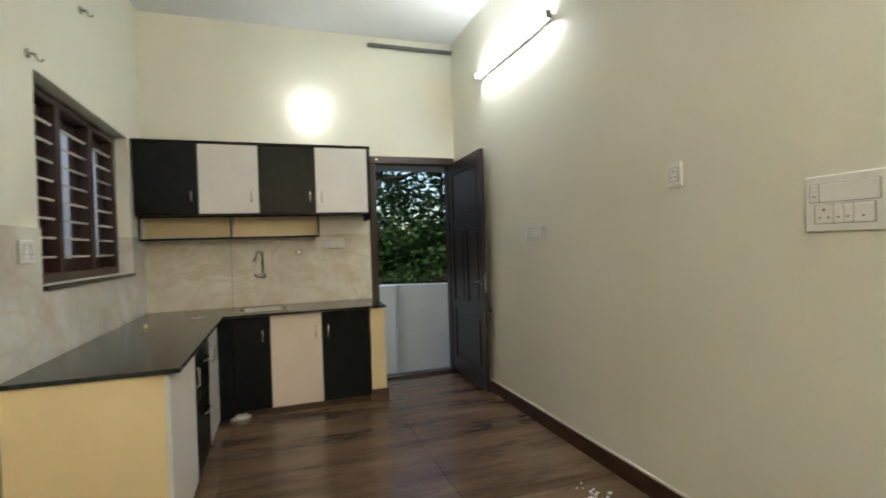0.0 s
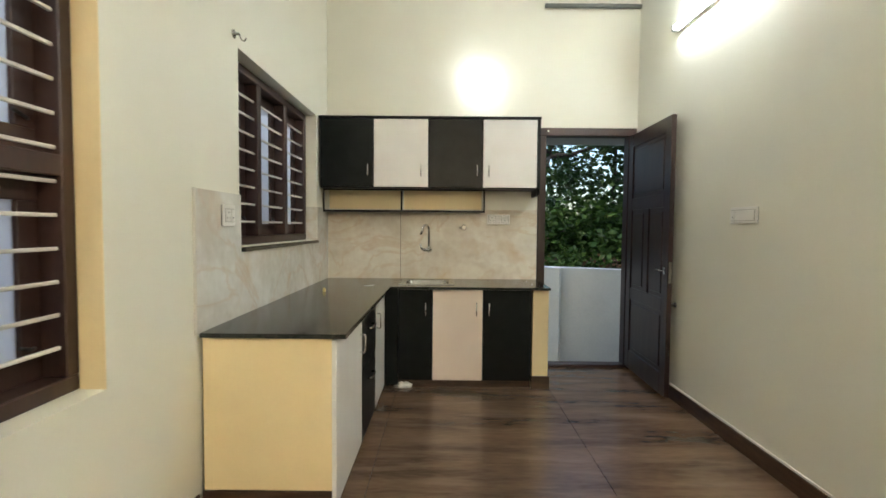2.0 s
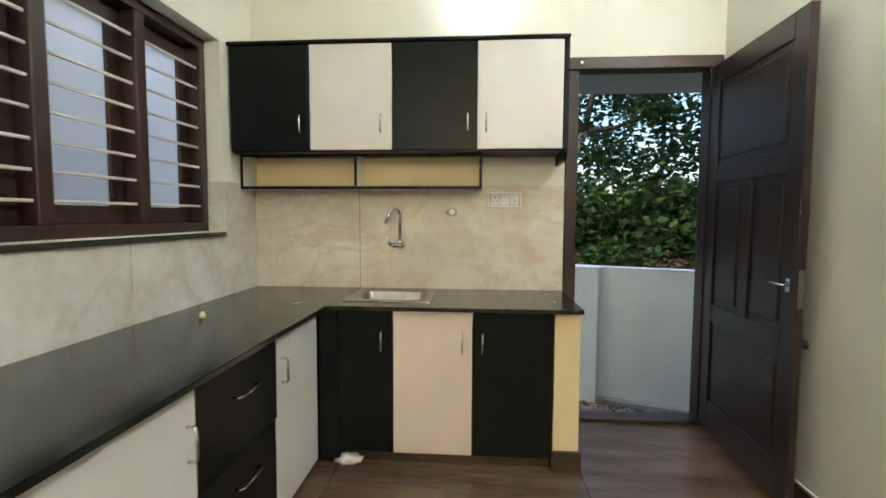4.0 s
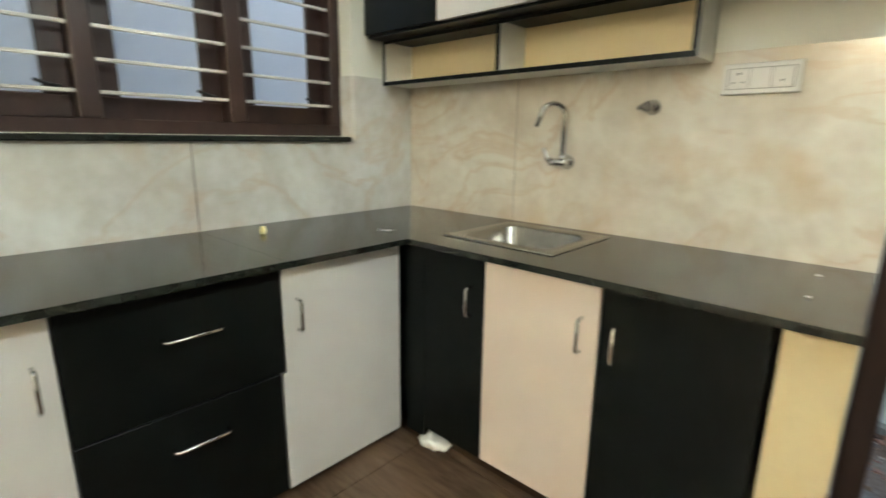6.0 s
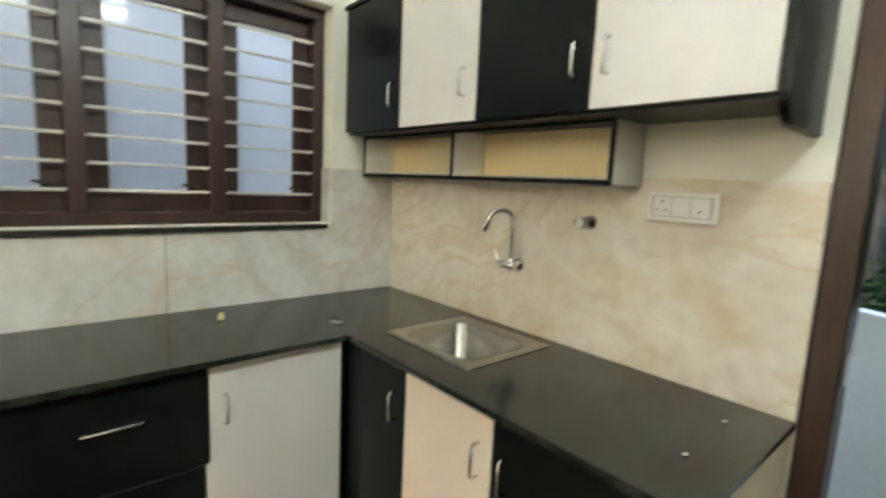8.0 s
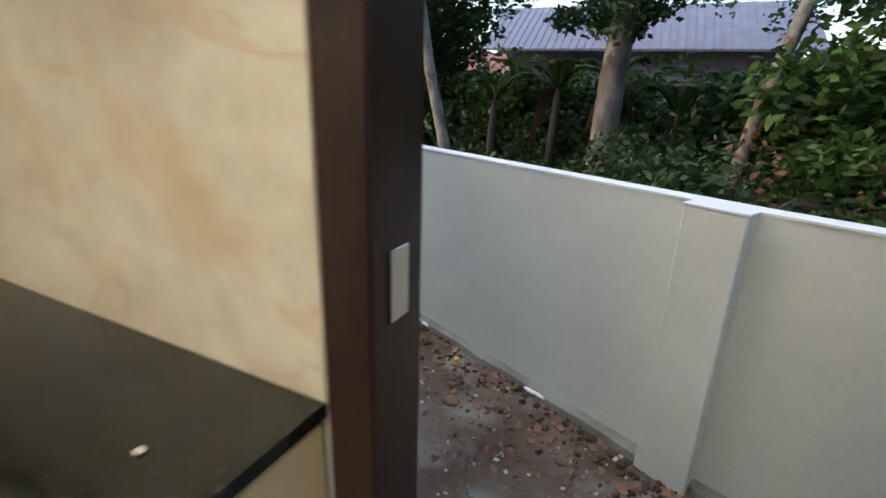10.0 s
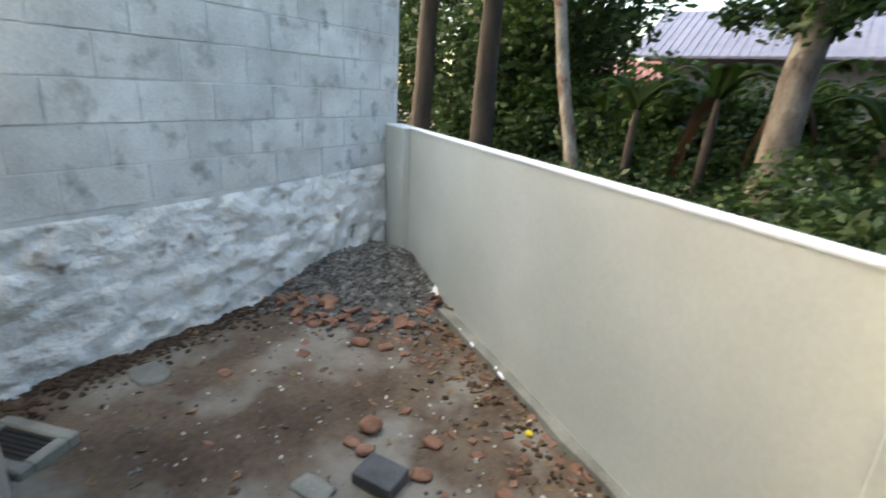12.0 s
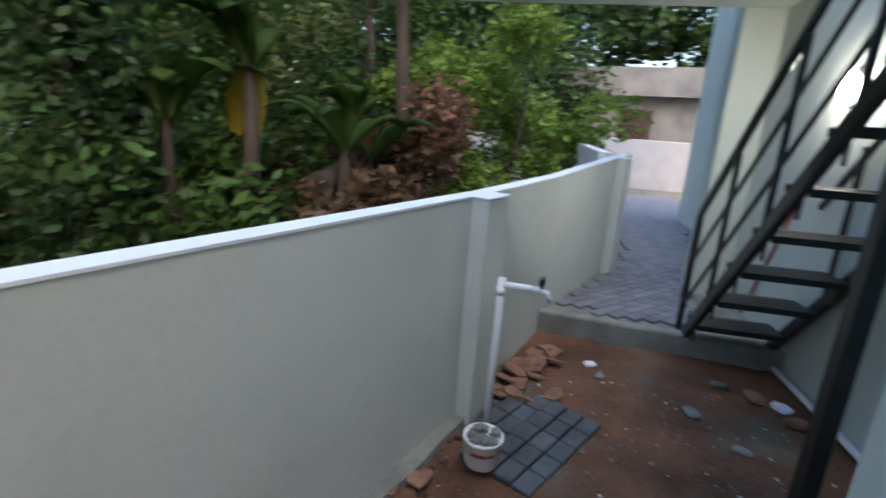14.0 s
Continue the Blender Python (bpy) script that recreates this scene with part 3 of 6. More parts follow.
side_unit("base_cabinet", -2.213, -1.645, [("door", -2.287, -1.645, 0.03, 0.777, WHITE, [(-1.685, 0.615, True, 0.10)])], "white laminate base cabinet at the end of the counter")
side_unit("drawer_unit", -1.64, -1.115, [("drawer", -1.640, -1.103, 0.445, 0.777, BLACK, [(-1.36, 0.65, False, 0.145)]), ("drawer", -1.640, -1.118, 0.03, 0.441, BLACK, [(-1.365, 0.34, False, 0.145)])], "black laminate unit of two deep drawers")
side_unit("base_cabinet", -1.11, -0.60, [], "white laminate base cabinet beside the corner, its door a little open")
c2 = [o for o in scene.objects if o.name.startswith("base_cabinet") and not o.parent][-1]
d = part("door", boxes((0.581, 0.600, -1.113, -0.630, 0.03, 0.440), (0.581, 0.600, -1.099, -0.630, 0.440, 0.777), bevel=0.0), WHITE, c2)
d.matrix_parent_inverse = Matrix.Translation(-c2.location)
handle(0.600, -1.052, 0.62, True, (1, 0, 0), d)


def sink():
    s = empty("sink", (0.92, -0.28, ZC), label="square stainless steel sink set in the black granite worktop", category="sink")
    inv = Matrix.Translation(-s.location)
    bm = bmesh.new()
    def loop(x0, x1, y0, y1, r, z, n=5):
        pts = []
        for cx, cy, a0 in ((x1 - r, y1 - r, 0), (x0 + r, y1 - r, 90), (x0 + r, y0 + r, 180), (x1 - r, y0 + r, 270)):
            for k in range(n + 1):
                a = radians(a0 + 90 * k / n)
                pts.append(bm.verts.new((cx + r * math.cos(a), cy + r * math.sin(a), z)))
        return pts
    x0, x1, y0, y1 = SK
    z = ZC
    L = [loop(x0, x1, y0, y1, 0.005, z + 0.0005), loop(x0, x1, y0, y1, 0.005, z + 0.004), loop(x0 + 0.006, x1 - 0.006, y0 + 0.006, y1 - 0.006, 0.006, z + 0.006),
         loop(x0 + 0.048, x1 - 0.048, y0 + 0.045, y1 - 0.065, 0.05, z + 0.004), loop(x0 + 0.053, x1 - 0.053, y0 + 0.05, y1 - 0.07, 0.05, z - 0.004),
         loop(x0 + 0.062, x1 - 0.062, y0 + 0.058, y1 - 0.078, 0.055, z - 0.15), loop(x0 + 0.085, x1 - 0.085, y0 + 0.08, y1 - 0.10, 0.05, z - 0.172)]
    for a, b in zip(L, L[1:]):
        for k in range(len(a)):
            bm.faces.new((a[k], a[(k + 1) % len(a)], b[(k + 1) % len(a)], b[k])).smooth = True
    bm.faces.new(L[-1])
    bmesh.ops.recalc_face_normals(bm, faces=bm.faces)
    o = part("bowl", bm, STEEL, s)
    o.matrix_parent_inverse = inv
    bm = lathe(bmesh.new(), [(0.045, 0), (0.045, 0.004), (0.03, 0.006), (0.012, 0.003)], (0.92, -0.28, z - 0.172), 20)
    o = part("drain", bm, CHROME, s, "chrome sink drain")
    o.matrix_parent_inverse = inv


sink()

# wall tap, stop valve
t = empty("tap", (0.922, 0, 1.07), label="chrome swan neck sink tap on the tiled wall", category="tap")
inv = Matrix.Translation(-t.location)
bm = lathe(bmesh.new(), [(0.028, -0.011), (0.028, -0.016), (0.018, -0.022), (0.016, -0.055)], (0.922, 0, 1.07), 16, "y")
o = part("flange", bm, CHROME, t)
o.matrix_parent_inverse = inv
bm = tube(bmesh.new(), [(0.942, -0.055, 1.07), (0.868, -0.055, 1.07)], 0.016, 12)
tube(bm, [(0.922, -0.055, 1.07), (0.922, -0.058, 1.10)], 0.014, 12)
o = part("body", bm, CHROME, t)
o.matrix_parent_inverse = inv
arc = [(0.922, -0.058, 1.09), (0.922, -0.058, 1.25)] + [(0.922 - 0.026 * (1 - math.cos(a)), -0.058 - 0.042 * (1 - math.cos(a)), 1.25 + 0.04 * math.sin(a)) for a in [radians(k) for k in range(20, 181, 20)]] + [(0.852, -0.145, 1.205)]
o = part("spout", tube(bmesh.new(), arc, 0.0105, 12), CHROME, t)
o.matrix_parent_inverse = inv
bm = tube(bmesh.new(), [(0.868, -0.055, 1.07), (0.856, -0.06, 1.085), (0.846, -0.075, 1.125)], [0.013, 0.010, 0.006], 8)
o = part("lever", bm, CHROME, t)
o.matrix_parent_inverse = inv
v = empty("stop_valve", (1.235, 0, 1.27), label="small chrome stop valve on the tiled wall", category="valve")
inv = Matrix.Translation(-v.location)
bm = lathe(bmesh.new(), [(0.026, -0.011), (0.026, -0.015), (0.014, -0.02), (0.013, -0.05)], (1.235, 0, 1.27), 16, "y")
tube(bm, [(1.235, -0.04, 1.27), (1.195, -0.045, 1.27)], 0.010, 10)
o = part("body", bm, CHROME, v)
o.matrix_parent_inverse = inv
bm = lathe(bmesh.new(), [(0.018, -0.05), (0.022, -0.058), (0.018, -0.075)], (1.235, 0, 1.27), 8, "y")
o = part("knob", bm, CHROME, v)
o.matrix_parent_inverse = inv

# wall cabinets: one carcass run of four units
xs = [0.012, 0.462, 0.922, 1.378, 1.835]
mats = [BLACK, WHITE, BLACK, WHITE]
hx = [0.415, 0.86, 1.33, 1.428]
labs = ["black laminate wall cabinet in the corner", "cream laminate wall cabinet between two black ones", "black laminate wall cabinet", "cream laminate wall cabinet beside the back door"]
for i in range(4):
    u = empty("wall_cabinet", ((xs[i] + xs[i + 1]) / 2, -0.15, 1.6), label=labs[i], category="cabinet", group="wall cabinets")
    inv = Matrix.Translation(-u.location)
    o = part("body", boxes((xs[i], xs[i + 1] - 0.002, -0.280, -0.002, 1.598, 2.175)), BLACK, u)
    o.matrix_parent_inverse = inv
    o = part("door", boxes((xs[i] + 0.003, xs[i + 1] - 0.004, -0.302, -0.283, 1.608, 2.172), bevel=0.0015), mats[i], u)
    o.matrix_parent_inverse = inv
    handle(hx[i], -0.302, 1.745, True, (0, -1, 0), o, length=0.095)
o = part("cornice", boxes((-0.0 + 0.003, 1.862, -0.312, -0.002, 2.177, 2.195), bevel=0.002), BLACK, None, "black board closing the top of the wall cabinets")
tagged(o, category="cabinet top")
foot = [(-0.305 + 0.075 * (1 - math.cos(a_)), 1.605 - 0.062 * math.sin(a_)) for a_ in [radians(15 * k) for k in range(7)]]
u = empty("side_panel", (1.85, -0.15, 1.54), label="black end panel of the wall cabinets with a curved foot", category="cabinet panel")
for nm, bm in (("panel", prism(bmesh.new(), foot + [(-0.012, 1.540), (-0.012, 2.175), (-0.305, 2.175)], "x", 1.8375, 1.858)),
               ("edge_strip", boxes((1.8365, 1.859, -0.3065, -0.3053, 1.61, 2.175)))):
    o = part(nm, bm, BLACK, u)
    o.matrix_parent_inverse = Matrix.Translation(-u.location)

sh = empty("open_shelf", (0.7, -0.1, 1.5), label="open shelf with black edging under the wall cabinets", category="shelf")
inv = Matrix.Translation(-sh.location)
for nm, d in (("base", (0.012, 1.405, -0.190, -0.012, 1.402, 1.414)), ("divider", (0.683, 0.695, -0.190, -0.012, 1.415, 1.596)),
              ("end_panel", (1.393, 1.405, -0.190, -0.012, 1.415, 1.596)), ("end_panel", (0.012, 0.022, -0.190, -0.012, 1.415, 1.596))):
    o = part(nm, boxes(d), INNER, sh)
    o.matrix_parent_inverse = inv
for d in ((0.010, 1.409, -0.194, -0.1905, 1.399, 1.416), (0.681, 0.697, -0.194, -0.1905, 1.417, 1.583), (1.393, 1.409, -0.194, -0.1905, 1.417, 1.583), (0.010, 0.024, -0.194, -0.1905, 1.417, 1.583), (0.010, 1.409, -0.194, -0.1905, 1.584, 1.597)):
    o = part("edging", boxes(d), BLACK, sh)
    o.matrix_parent_inverse = inv
o = part("back_board", boxes((0.023, 1.392, -0.014, -0.011, 1.4315, 1.596)), YELLOW, sh)
o.matrix_parent_inverse = inv


def plate(name, c, w, h, normal, rows, lab):
    """A switch plate with rows of modules: s a socket, w a rocker switch, b a wide rocker, n a blank. c: its middle on the wall."""
    u = empty(name, (0, 0, 0), label=lab, category="switchboard")
    # dark inset back: draws a shadow line round the plate
    part("backing", boxes((-w / 2 + 0.004, w / 2 - 0.004, 0, 0.004, -h / 2 + 0.004, h / 2 - 0.004)), GREYP, u)
    part("plate", boxes((-w / 2, w / 2, 0.004, 0.015, -h / 2, h / 2), bevel=0.004, seg=2), PLASTIC, u)
    unit = {"s": 2, "w": 1, "b": 2, "n": 2, "l": 6}
    pitch = min((w - 0.034) / max(sum(unit[m] for m in r_) for r_ in rows), 0.030)
    rh = min((h - 0.030) / len(rows), 0.062)
    for j, r_ in enumerate(rows):
        zc = (len(rows) - 1) / 2 * (rh + 0.008) - j * (rh + 0.008)
        total = sum(unit[m] for m in r_) * pitch
        # grey strip laid behind the modules as painted shade between them
        part("recess", boxes((-total / 2 - 0.003, total / 2 + 0.003, 0.0146, 0.0153, zc - rh / 2 - 0.001, zc + rh / 2 + 0.001)), SHADEGREY, u)
        x = total / 2
        for m_ in r_:
            mw = unit[m_] * pitch
            x0, x1 = x - mw + 0.0012, x - 0.0012
            mid = (x0 + x1) / 2
            if m_ in "wb":
                k = part("rocker", boxes((x0, x1, 0.0154, 0.019, zc - rh / 2 + 0.001, zc + rh / 2 - 0.001), bevel=0.002), PLASTIC, u)
                part("switch_mark", boxes((mid - 0.003, mid + 0.003, 0.0191, 0.0196, zc - rh * 0.22, zc - rh * 0.12)), DARKP, k)
            else:
                k = part("module", boxes((x0, x1, 0.0154, 0.0175, zc - rh / 2 + 0.001, zc + rh / 2 - 0.001), bevel=0.001), PLASTIC, u)
                if m_ == "s":
                    for dx, dz, q in ((0, 0.012, 0.0042), (-0.012, -0.009, 0.0032), (0.012, -0.009, 0.0032)):
                        part("socket_hole", lathe(bmesh.new(), [(q, 0.0174), (q, 0.0181)], (mid + dx * pitch / 0.026, 0, zc + dz * rh / 0.05), 10, "y"), DARKP, k)
            x -= mw
    a = math.atan2(normal[0], -normal[1])
    u.matrix_world = Matrix.Translation(c) @ Matrix.Rotation(a, 4, "Z") @ Matrix.Rotation(math.pi, 4, "Z")
    return u


plate("switch_plate", (1.545, -0.010, 1.345), 0.205, 0.090, (0, -1, 0), ["snb"], "white socket plate on the tiled wall beside the wall cabinets")
plate("switch_plate", (0.010, -2.03, 1.32), 0.125, 0.105, (1, 0, 0), ["sw"], "white socket plate on the tiles near the kitchen window")
plate("switch_plate", (W, -1.60, 1.355), 0.245, 0.095, (-1, 0, 0), ["wl"], "white switch plate on the bare cream wall")
plate("switch_plate", (W, -2.875, 1.575), 0.085, 0.11, (-1, 0, 0), ["s"], "small white socket plate high on the cream wall")
plate("switch_board", (W, -3.565, 1.385), 0.235, 0.185, (-1, 0, 0), ["wl", "swwb"], "large white board of sockets and switches on the cream wall")

# lamps
LAMPW = glow("lit lamp glass", (0.96, 0.98, 1.0), 1.7)
TUBEW = glow("lit tube", (0.93, 0.97, 1.0), 22.0)
TUBEFILL = glow("lit tube behind", (0.95, 0.97, 1.0), 26.0)
WARMB = glow("lit warm lamp glass", (1.0, 0.76, 0.50), 36.0)
u = empty("wall_lamp", (1.365, 0, 2.56), label="lit round glass lamp on the back wall above the cabinets", category="lamp")
inv = Matrix.Translation(-u.location)
bm = lathe(bmesh.new(), [(0.05, -0.001), (0.05, -0.02), (0.035, -0.04)], (1.365, 0, 2.56), 20, "y")
o = part("mount", bm, PLASTIC, u)
o.matrix_parent_inverse = inv
bm = bmesh.new()
bmesh.ops.create_uvsphere(bm, u_segments=24, v_segments=14, radius=0.115)
for vv in bm.verts:
    vv.co = Vector((1.365, -0.145, 2.56)) + vv.co
for f in bm.faces:
    f.smooth = True
o = part("globe", bm, LAMPW, u)
o.matrix_parent_inverse = inv
u = empty("tube_light", (W, -1.35, 2.745), label="lit white batten tube light high on the cream wall", category="lamp")
inv = Matrix.Translation(-u.location)
o = part("batten", boxes((W - 0.03, W, -1.93, -0.76, 2.715, 2.745), bevel=0.003), PLASTIC, u)
o.matrix_parent_inverse = inv
bm = tube(bmesh.new(), [(W - 0.05, -1.91, 2.74), (W - 0.05, -0.78, 2.74)], 0.016, 12)
o = part("tube", bm, TUBEW, u)
o.matrix_parent_inverse = inv
for y in (-1.925, -0.765):
    o = part("end_cap", boxes((W - 0.068, W - 0.028, y - 0.012, y + 0.012, 2.715, 2.762), bevel=0.003), GREYP, u)
    o.matrix_parent_inverse = inv
o = part("conduit_pipe", tube(bmesh.new(), [(1.93, -0.03, 3.225), (2.775, -0.03, 3.225)], 0.02, 12), GREYP, None, "short grey pipe lying high on the back wall under the ceiling")
tagged(o, category="pipe")

# behind the camera: two unseen tubes added as fill, and the inferred warm lamp
for x_, y0, y1, side in ((W, -5.2, -4.1, 1), (0, -6.9, -5.8, -1)):
    u = empty("tube_light", (x_, (y0 + y1) / 2, 2.745), label="lit white batten tube light high on the cream wall", category="lamp")
    o = part("batten", boxes((min(0, -0.03 * side), max(0, -0.03 * side), -0.585, 0.585, -0.03, 0), bevel=0.003), PLASTIC, u)
    o = part("tube", tube(bmesh.new(), [(-0.05 * side, -0.565, 0), (-0.05 * side, 0.565, 0)], 0.016, 12), TUBEFILL, u)
u = empty("wall_lamp", (1.4, YB, 2.5), label="lit warm round glass lamp on the end wall of the room", category="lamp")
bm = bmesh.new()
bmesh.ops.create_uvsphere(bm, u_segments=20, v_segments=12, radius=0.10)
bmesh.ops.translate(bm, vec=(0, 0.12, 0), verts=bm.verts)
part("globe", bm, WARMB, u, smooth=True)
part("mount", lathe(bmesh.new(), [(0.05, 0.001), (0.05, 0.02), (0.035, 0.04)], (0, 0, 0), 20, "y"), PLASTIC, u)

# wall hooks
for y, z in ((-1.91, 2.23), (-1.23, 2.745)):
    bm = lathe(bmesh.new(), [(0.022, 0.0), (0.022, 0.005), (0.008, 0.008), (0.006, 0.03)], (0, y, z), 12, "x")
    tube(bm, [(0.03, y, z), (0.04, y, z - 0.03), (0.055, y, z - 0.035), (0.065, y, z - 0.02)], 0.004, 6)
    o = part("wall_hook", bm, STEEL, None, "small steel hook on the cream wall above the window")
    tagged(o, category="hook")

# small things on the worktop and floor
bm = lathe(bmesh.new(), [(0.010, 0), (0.012, 0.006), (0.012, 0.016), (0.008, 0.022), (0.009, 0.026), (0.005, 0.028)], (0.21, -0.95, ZC), 12)
o = part("cap", bm, mat("yellow plastic", (0.75, 0.60, 0.12), (0.8, 0.72, 0.4), 0.4), None, "small yellow and white bottle cap on the black worktop")
tagged(o, category="cap")
bm = bmesh.new()
pv = [bm.verts.new(p) for p in ((0.42, -0.60 + 0.02, ZC + 0.001), (0.46, -0.565, ZC + 0.001), (0.515, -0.575, ZC + 0.008), (0.50, -0.595, ZC + 0.003), (0.45, -0.605, ZC + 0.001))]
bm.faces.new(pv)
bmesh.ops.solidify(bm, geom=bm.faces[:], thickness=0.0012)
o = part("paper_scrap", bm, PLASTIC, None, "scrap of white paper on the black worktop")
tagged(o, category="paper")
for k, (x, y) in enumerate(((1.780, -0.173), (1.785, -0.422))):
    bm = bmesh.new()
    bmesh.ops.create_icosphere(bm, subdivisions=1, radius=0.006)
    for vv in bm.verts:
        vv.co = Vector((vv.co.x * 1.2, vv.co.y, vv.co.z * 0.5)) + Vector((x, y, ZC + 0.004))
    o = part("crumb", bm, WHITE, None, "small pale crumb on the black worktop")
    tagged(o, category="crumb", group="crumbs on the worktop")
rr = random.Random(5)
bm = bmesh.new()
bmesh.ops.create_icosphere(bm, subdivisions=3, radius=1)
for vv in bm.verts:
    nz = noise.noise(vv.co * 2.2) * 0.35
    vv.co = Vector((vv.co.x * 0.07, vv.co.y * 0.05, max(vv.co.z, -0.3) * 0.03)) * (1 + nz) + Vector((0.74, -0.575, 0.008 - 0.0))
o = part("plastic_bag", bm, PLASTIC, None, "crumpled white plastic bag on the floor under the corner cabinet", True)
tagged(o, category="bag")


# ---- outside ----
r = np.random.RandomState(3)


def grid_sheet(name, x0, x1, y0, y1, n, m, height, material, label):
    xs_, ys_ = np.linspace(x0, x1, n), np.linspace(y0, y1, m)
    verts = [(x, y, height(x, y)) for y in ys_ for x in xs_]
    faces = [(j * n + i, j * n + i + 1, (j + 1) * n + i + 1, (j + 1) * n + i) for j in range(m - 1) for i in range(n - 1)]
    me = bpy.data.meshes.new(name)
    me.from_pydata(verts, [], faces)
    me.shade_smooth()
    o = mesh_ob(name, me, material)
    return tagged(o, label, kind="structure")


def soil_z(x, y):
    z = GZ + 0.025 * noise.noise(Vector((x * 1.3, y * 1.3, 0))) + 0.012 * noise.noise(Vector((x * 6, y * 6, 3)))
    return z


# one ground sheet out to the horizon, lower beyond the compound wall
me = bpy.data.meshes.new("ground")
bm = bmesh.new()
bmesh.ops.create_grid(bm, x_segments=40, y_segments=40, size=300)
for vv in bm.verts:
    vv.co.z = GZ - 0.12
o = part("ground", bm, SOIL)
o["kind"] = "structure"
BEFORE = set(scene.objects)
grid_sheet("yard_soil", -3.2, 6.55, -0.7, 3.6, 160, 80, soil_z, SOIL, "damp brown soil with rubble behind the house")
grid_sheet("yard_red_soil", 2.9, 6.55, -1.8, 1.6, 70, 70, lambda x, y: soil_z(x, y) + 0.012 - 0.03 * max(0, 3.8 - x), REDSOIL, "red soil of the side yard")
grid_sheet("side_soil", -2.6, 0.4, -6.5, -0.7, 50, 90, soil_z, REDSOIL, "red soil beside the house")

# compound wall
LINE = [(-1.55, 3.00), (2.52, 1.640), (5.20, 0.930), (6.60, 0.66), (8.12, 0.17), (9.2, -0.02)]
TOPS = [0.779, 0.779, 0.779, 0.779, 0.90, 0.90]


def wall_run(name, line, tops, z0, th, material, lab):
    """A masonry wall along a line (its house face), with a white coping painted on its top."""
    w = empty(name, (line[0][0], line[0][1], z0), label=lab, category="wall", kind="structure")
    w.location = (0, 0, 0)
    for k in range(len(line) - 1):
        a, b = Vector((*line[k], 0)), Vector((*line[k + 1], 0))
        nrm = Vector((-(b - a).y, (b - a).x, 0)).normalized()
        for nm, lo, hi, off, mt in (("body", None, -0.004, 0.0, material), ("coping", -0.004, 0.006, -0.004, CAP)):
            bm = bmesh.new()
            vs = []
            for p, tz in ((a, tops[k]), (b, tops[k + 1])):
                for q in (p + nrm * off, p + nrm * (th - off)):
                    vs.append(bm.verts.new((q.x, q.y, z0 if lo is None else tz + lo)))
                    vs.append(bm.verts.new((q.x, q.y, tz + hi)))
            for f in ((0, 1, 5, 4), (2, 6, 7, 3), (1, 3, 7, 5), (0, 4, 6, 2), (0, 2, 3, 1), (4, 5, 7, 6)):
                bm.faces.new([vs[i] for i in f])
            bmesh.ops.recalc_face_normals(bm, faces=bm.faces)
            part(nm, bm, mt, w)
    return w


cw = wall_run("compound_wall", LINE, TOPS, GZ - 0.15, 0.09, COMPWALL, "low pale plastered compound wall with a white top")


def pilaster(x, y, ang, wid, dep, top, z0=GZ - 0.15):
    m = Matrix.Translation((x, y, 0)) @ Matrix.Rotation(radians(ang), 4, "Z")
    bm = boxes((-wid / 2, wid / 2, -dep, -0.001, z0, top - 0.004), bevel=0.006)
    bmesh.ops.transform(bm, matrix=m, verts=bm.verts)
    part("pilaster", bm, COMPWALL, cw)
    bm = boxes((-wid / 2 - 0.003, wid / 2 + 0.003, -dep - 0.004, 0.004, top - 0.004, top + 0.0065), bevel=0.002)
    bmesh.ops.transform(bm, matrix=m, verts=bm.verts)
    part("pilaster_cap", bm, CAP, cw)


pilaster(2.395, 1.675, -17.5, 0.235, 0.085, 0.779)
pilaster(5.16, 0.945, -15, 0.24, 0.10, 0.779)
pilaster(-1.32, 2.925, -18, 0.50, 0.07, 0.779)
pilaster(8.12, 0.17, -15, 0.26, 0.10, 0.90)

# concrete block wall with a rubble base
BA, BB = Vector((-0.12, -2.7, 0)), Vector((-1.78, 3.45, 0))
bd = (BB - BA).normalized()
bang = math.atan2(bd.y, bd.x)
bw = empty("block_wall", (0, 0, 0), label="high wall of whitewashed concrete blocks on a rough rubble base", category="wall", kind="structure")
MB = Matrix.Translation(BA) @ Matrix.Rotation(bang, 4, "Z")
BL = (BB - BA).length - 0.33
BASEZ = 0.30


def base_top(u):
    """The top of the rubble base: it steps down towards the far corner."""
    return 0.37 + 0.03 * math.sin(u * 1.3)


bm = bmesh.new()
nu, nz = 200, 34
gridv = []
for j in range(nz + 1):
    row = []
    for i in range(nu + 1):
        u = BL * i / nu
        z = GZ - 0.15 + (base_top(u) - GZ + 0.15) * j / nz
        p = Vector((u * 3.4, z * 4.6, 1.7))
        e = noise.voronoi(p)[0]
        d = 0.045 * min(1.0, (e[1] - e[0]) * 2.0) + 0.035 * noise.noise(p * 1.9) + 0.015 * noise.noise(p * 5)
        d += 0.10 * (1 - j / nz)
        row.append(bm.verts.new((u, -0.02 - d * (1 if j < nz else 0.2), z)))
    gridv.append(row)
for j in range(nz):
    for i in range(nu):
        bm.faces.new((gridv[j][i], gridv[j][i + 1], gridv[j + 1][i + 1], gridv[j + 1][i])).smooth = True
bmesh.ops.transform(bm, matrix=MB, verts=bm.verts)
part("rubble_base", bm, RUBBLE, bw)
bm = boxes((0, BL, -0.012, 0.16, GZ - 0.2, 2.75))
bmesh.ops.transform(bm, matrix=MB, verts=bm.verts)
part("mortar", bm, MORTAR, bw)


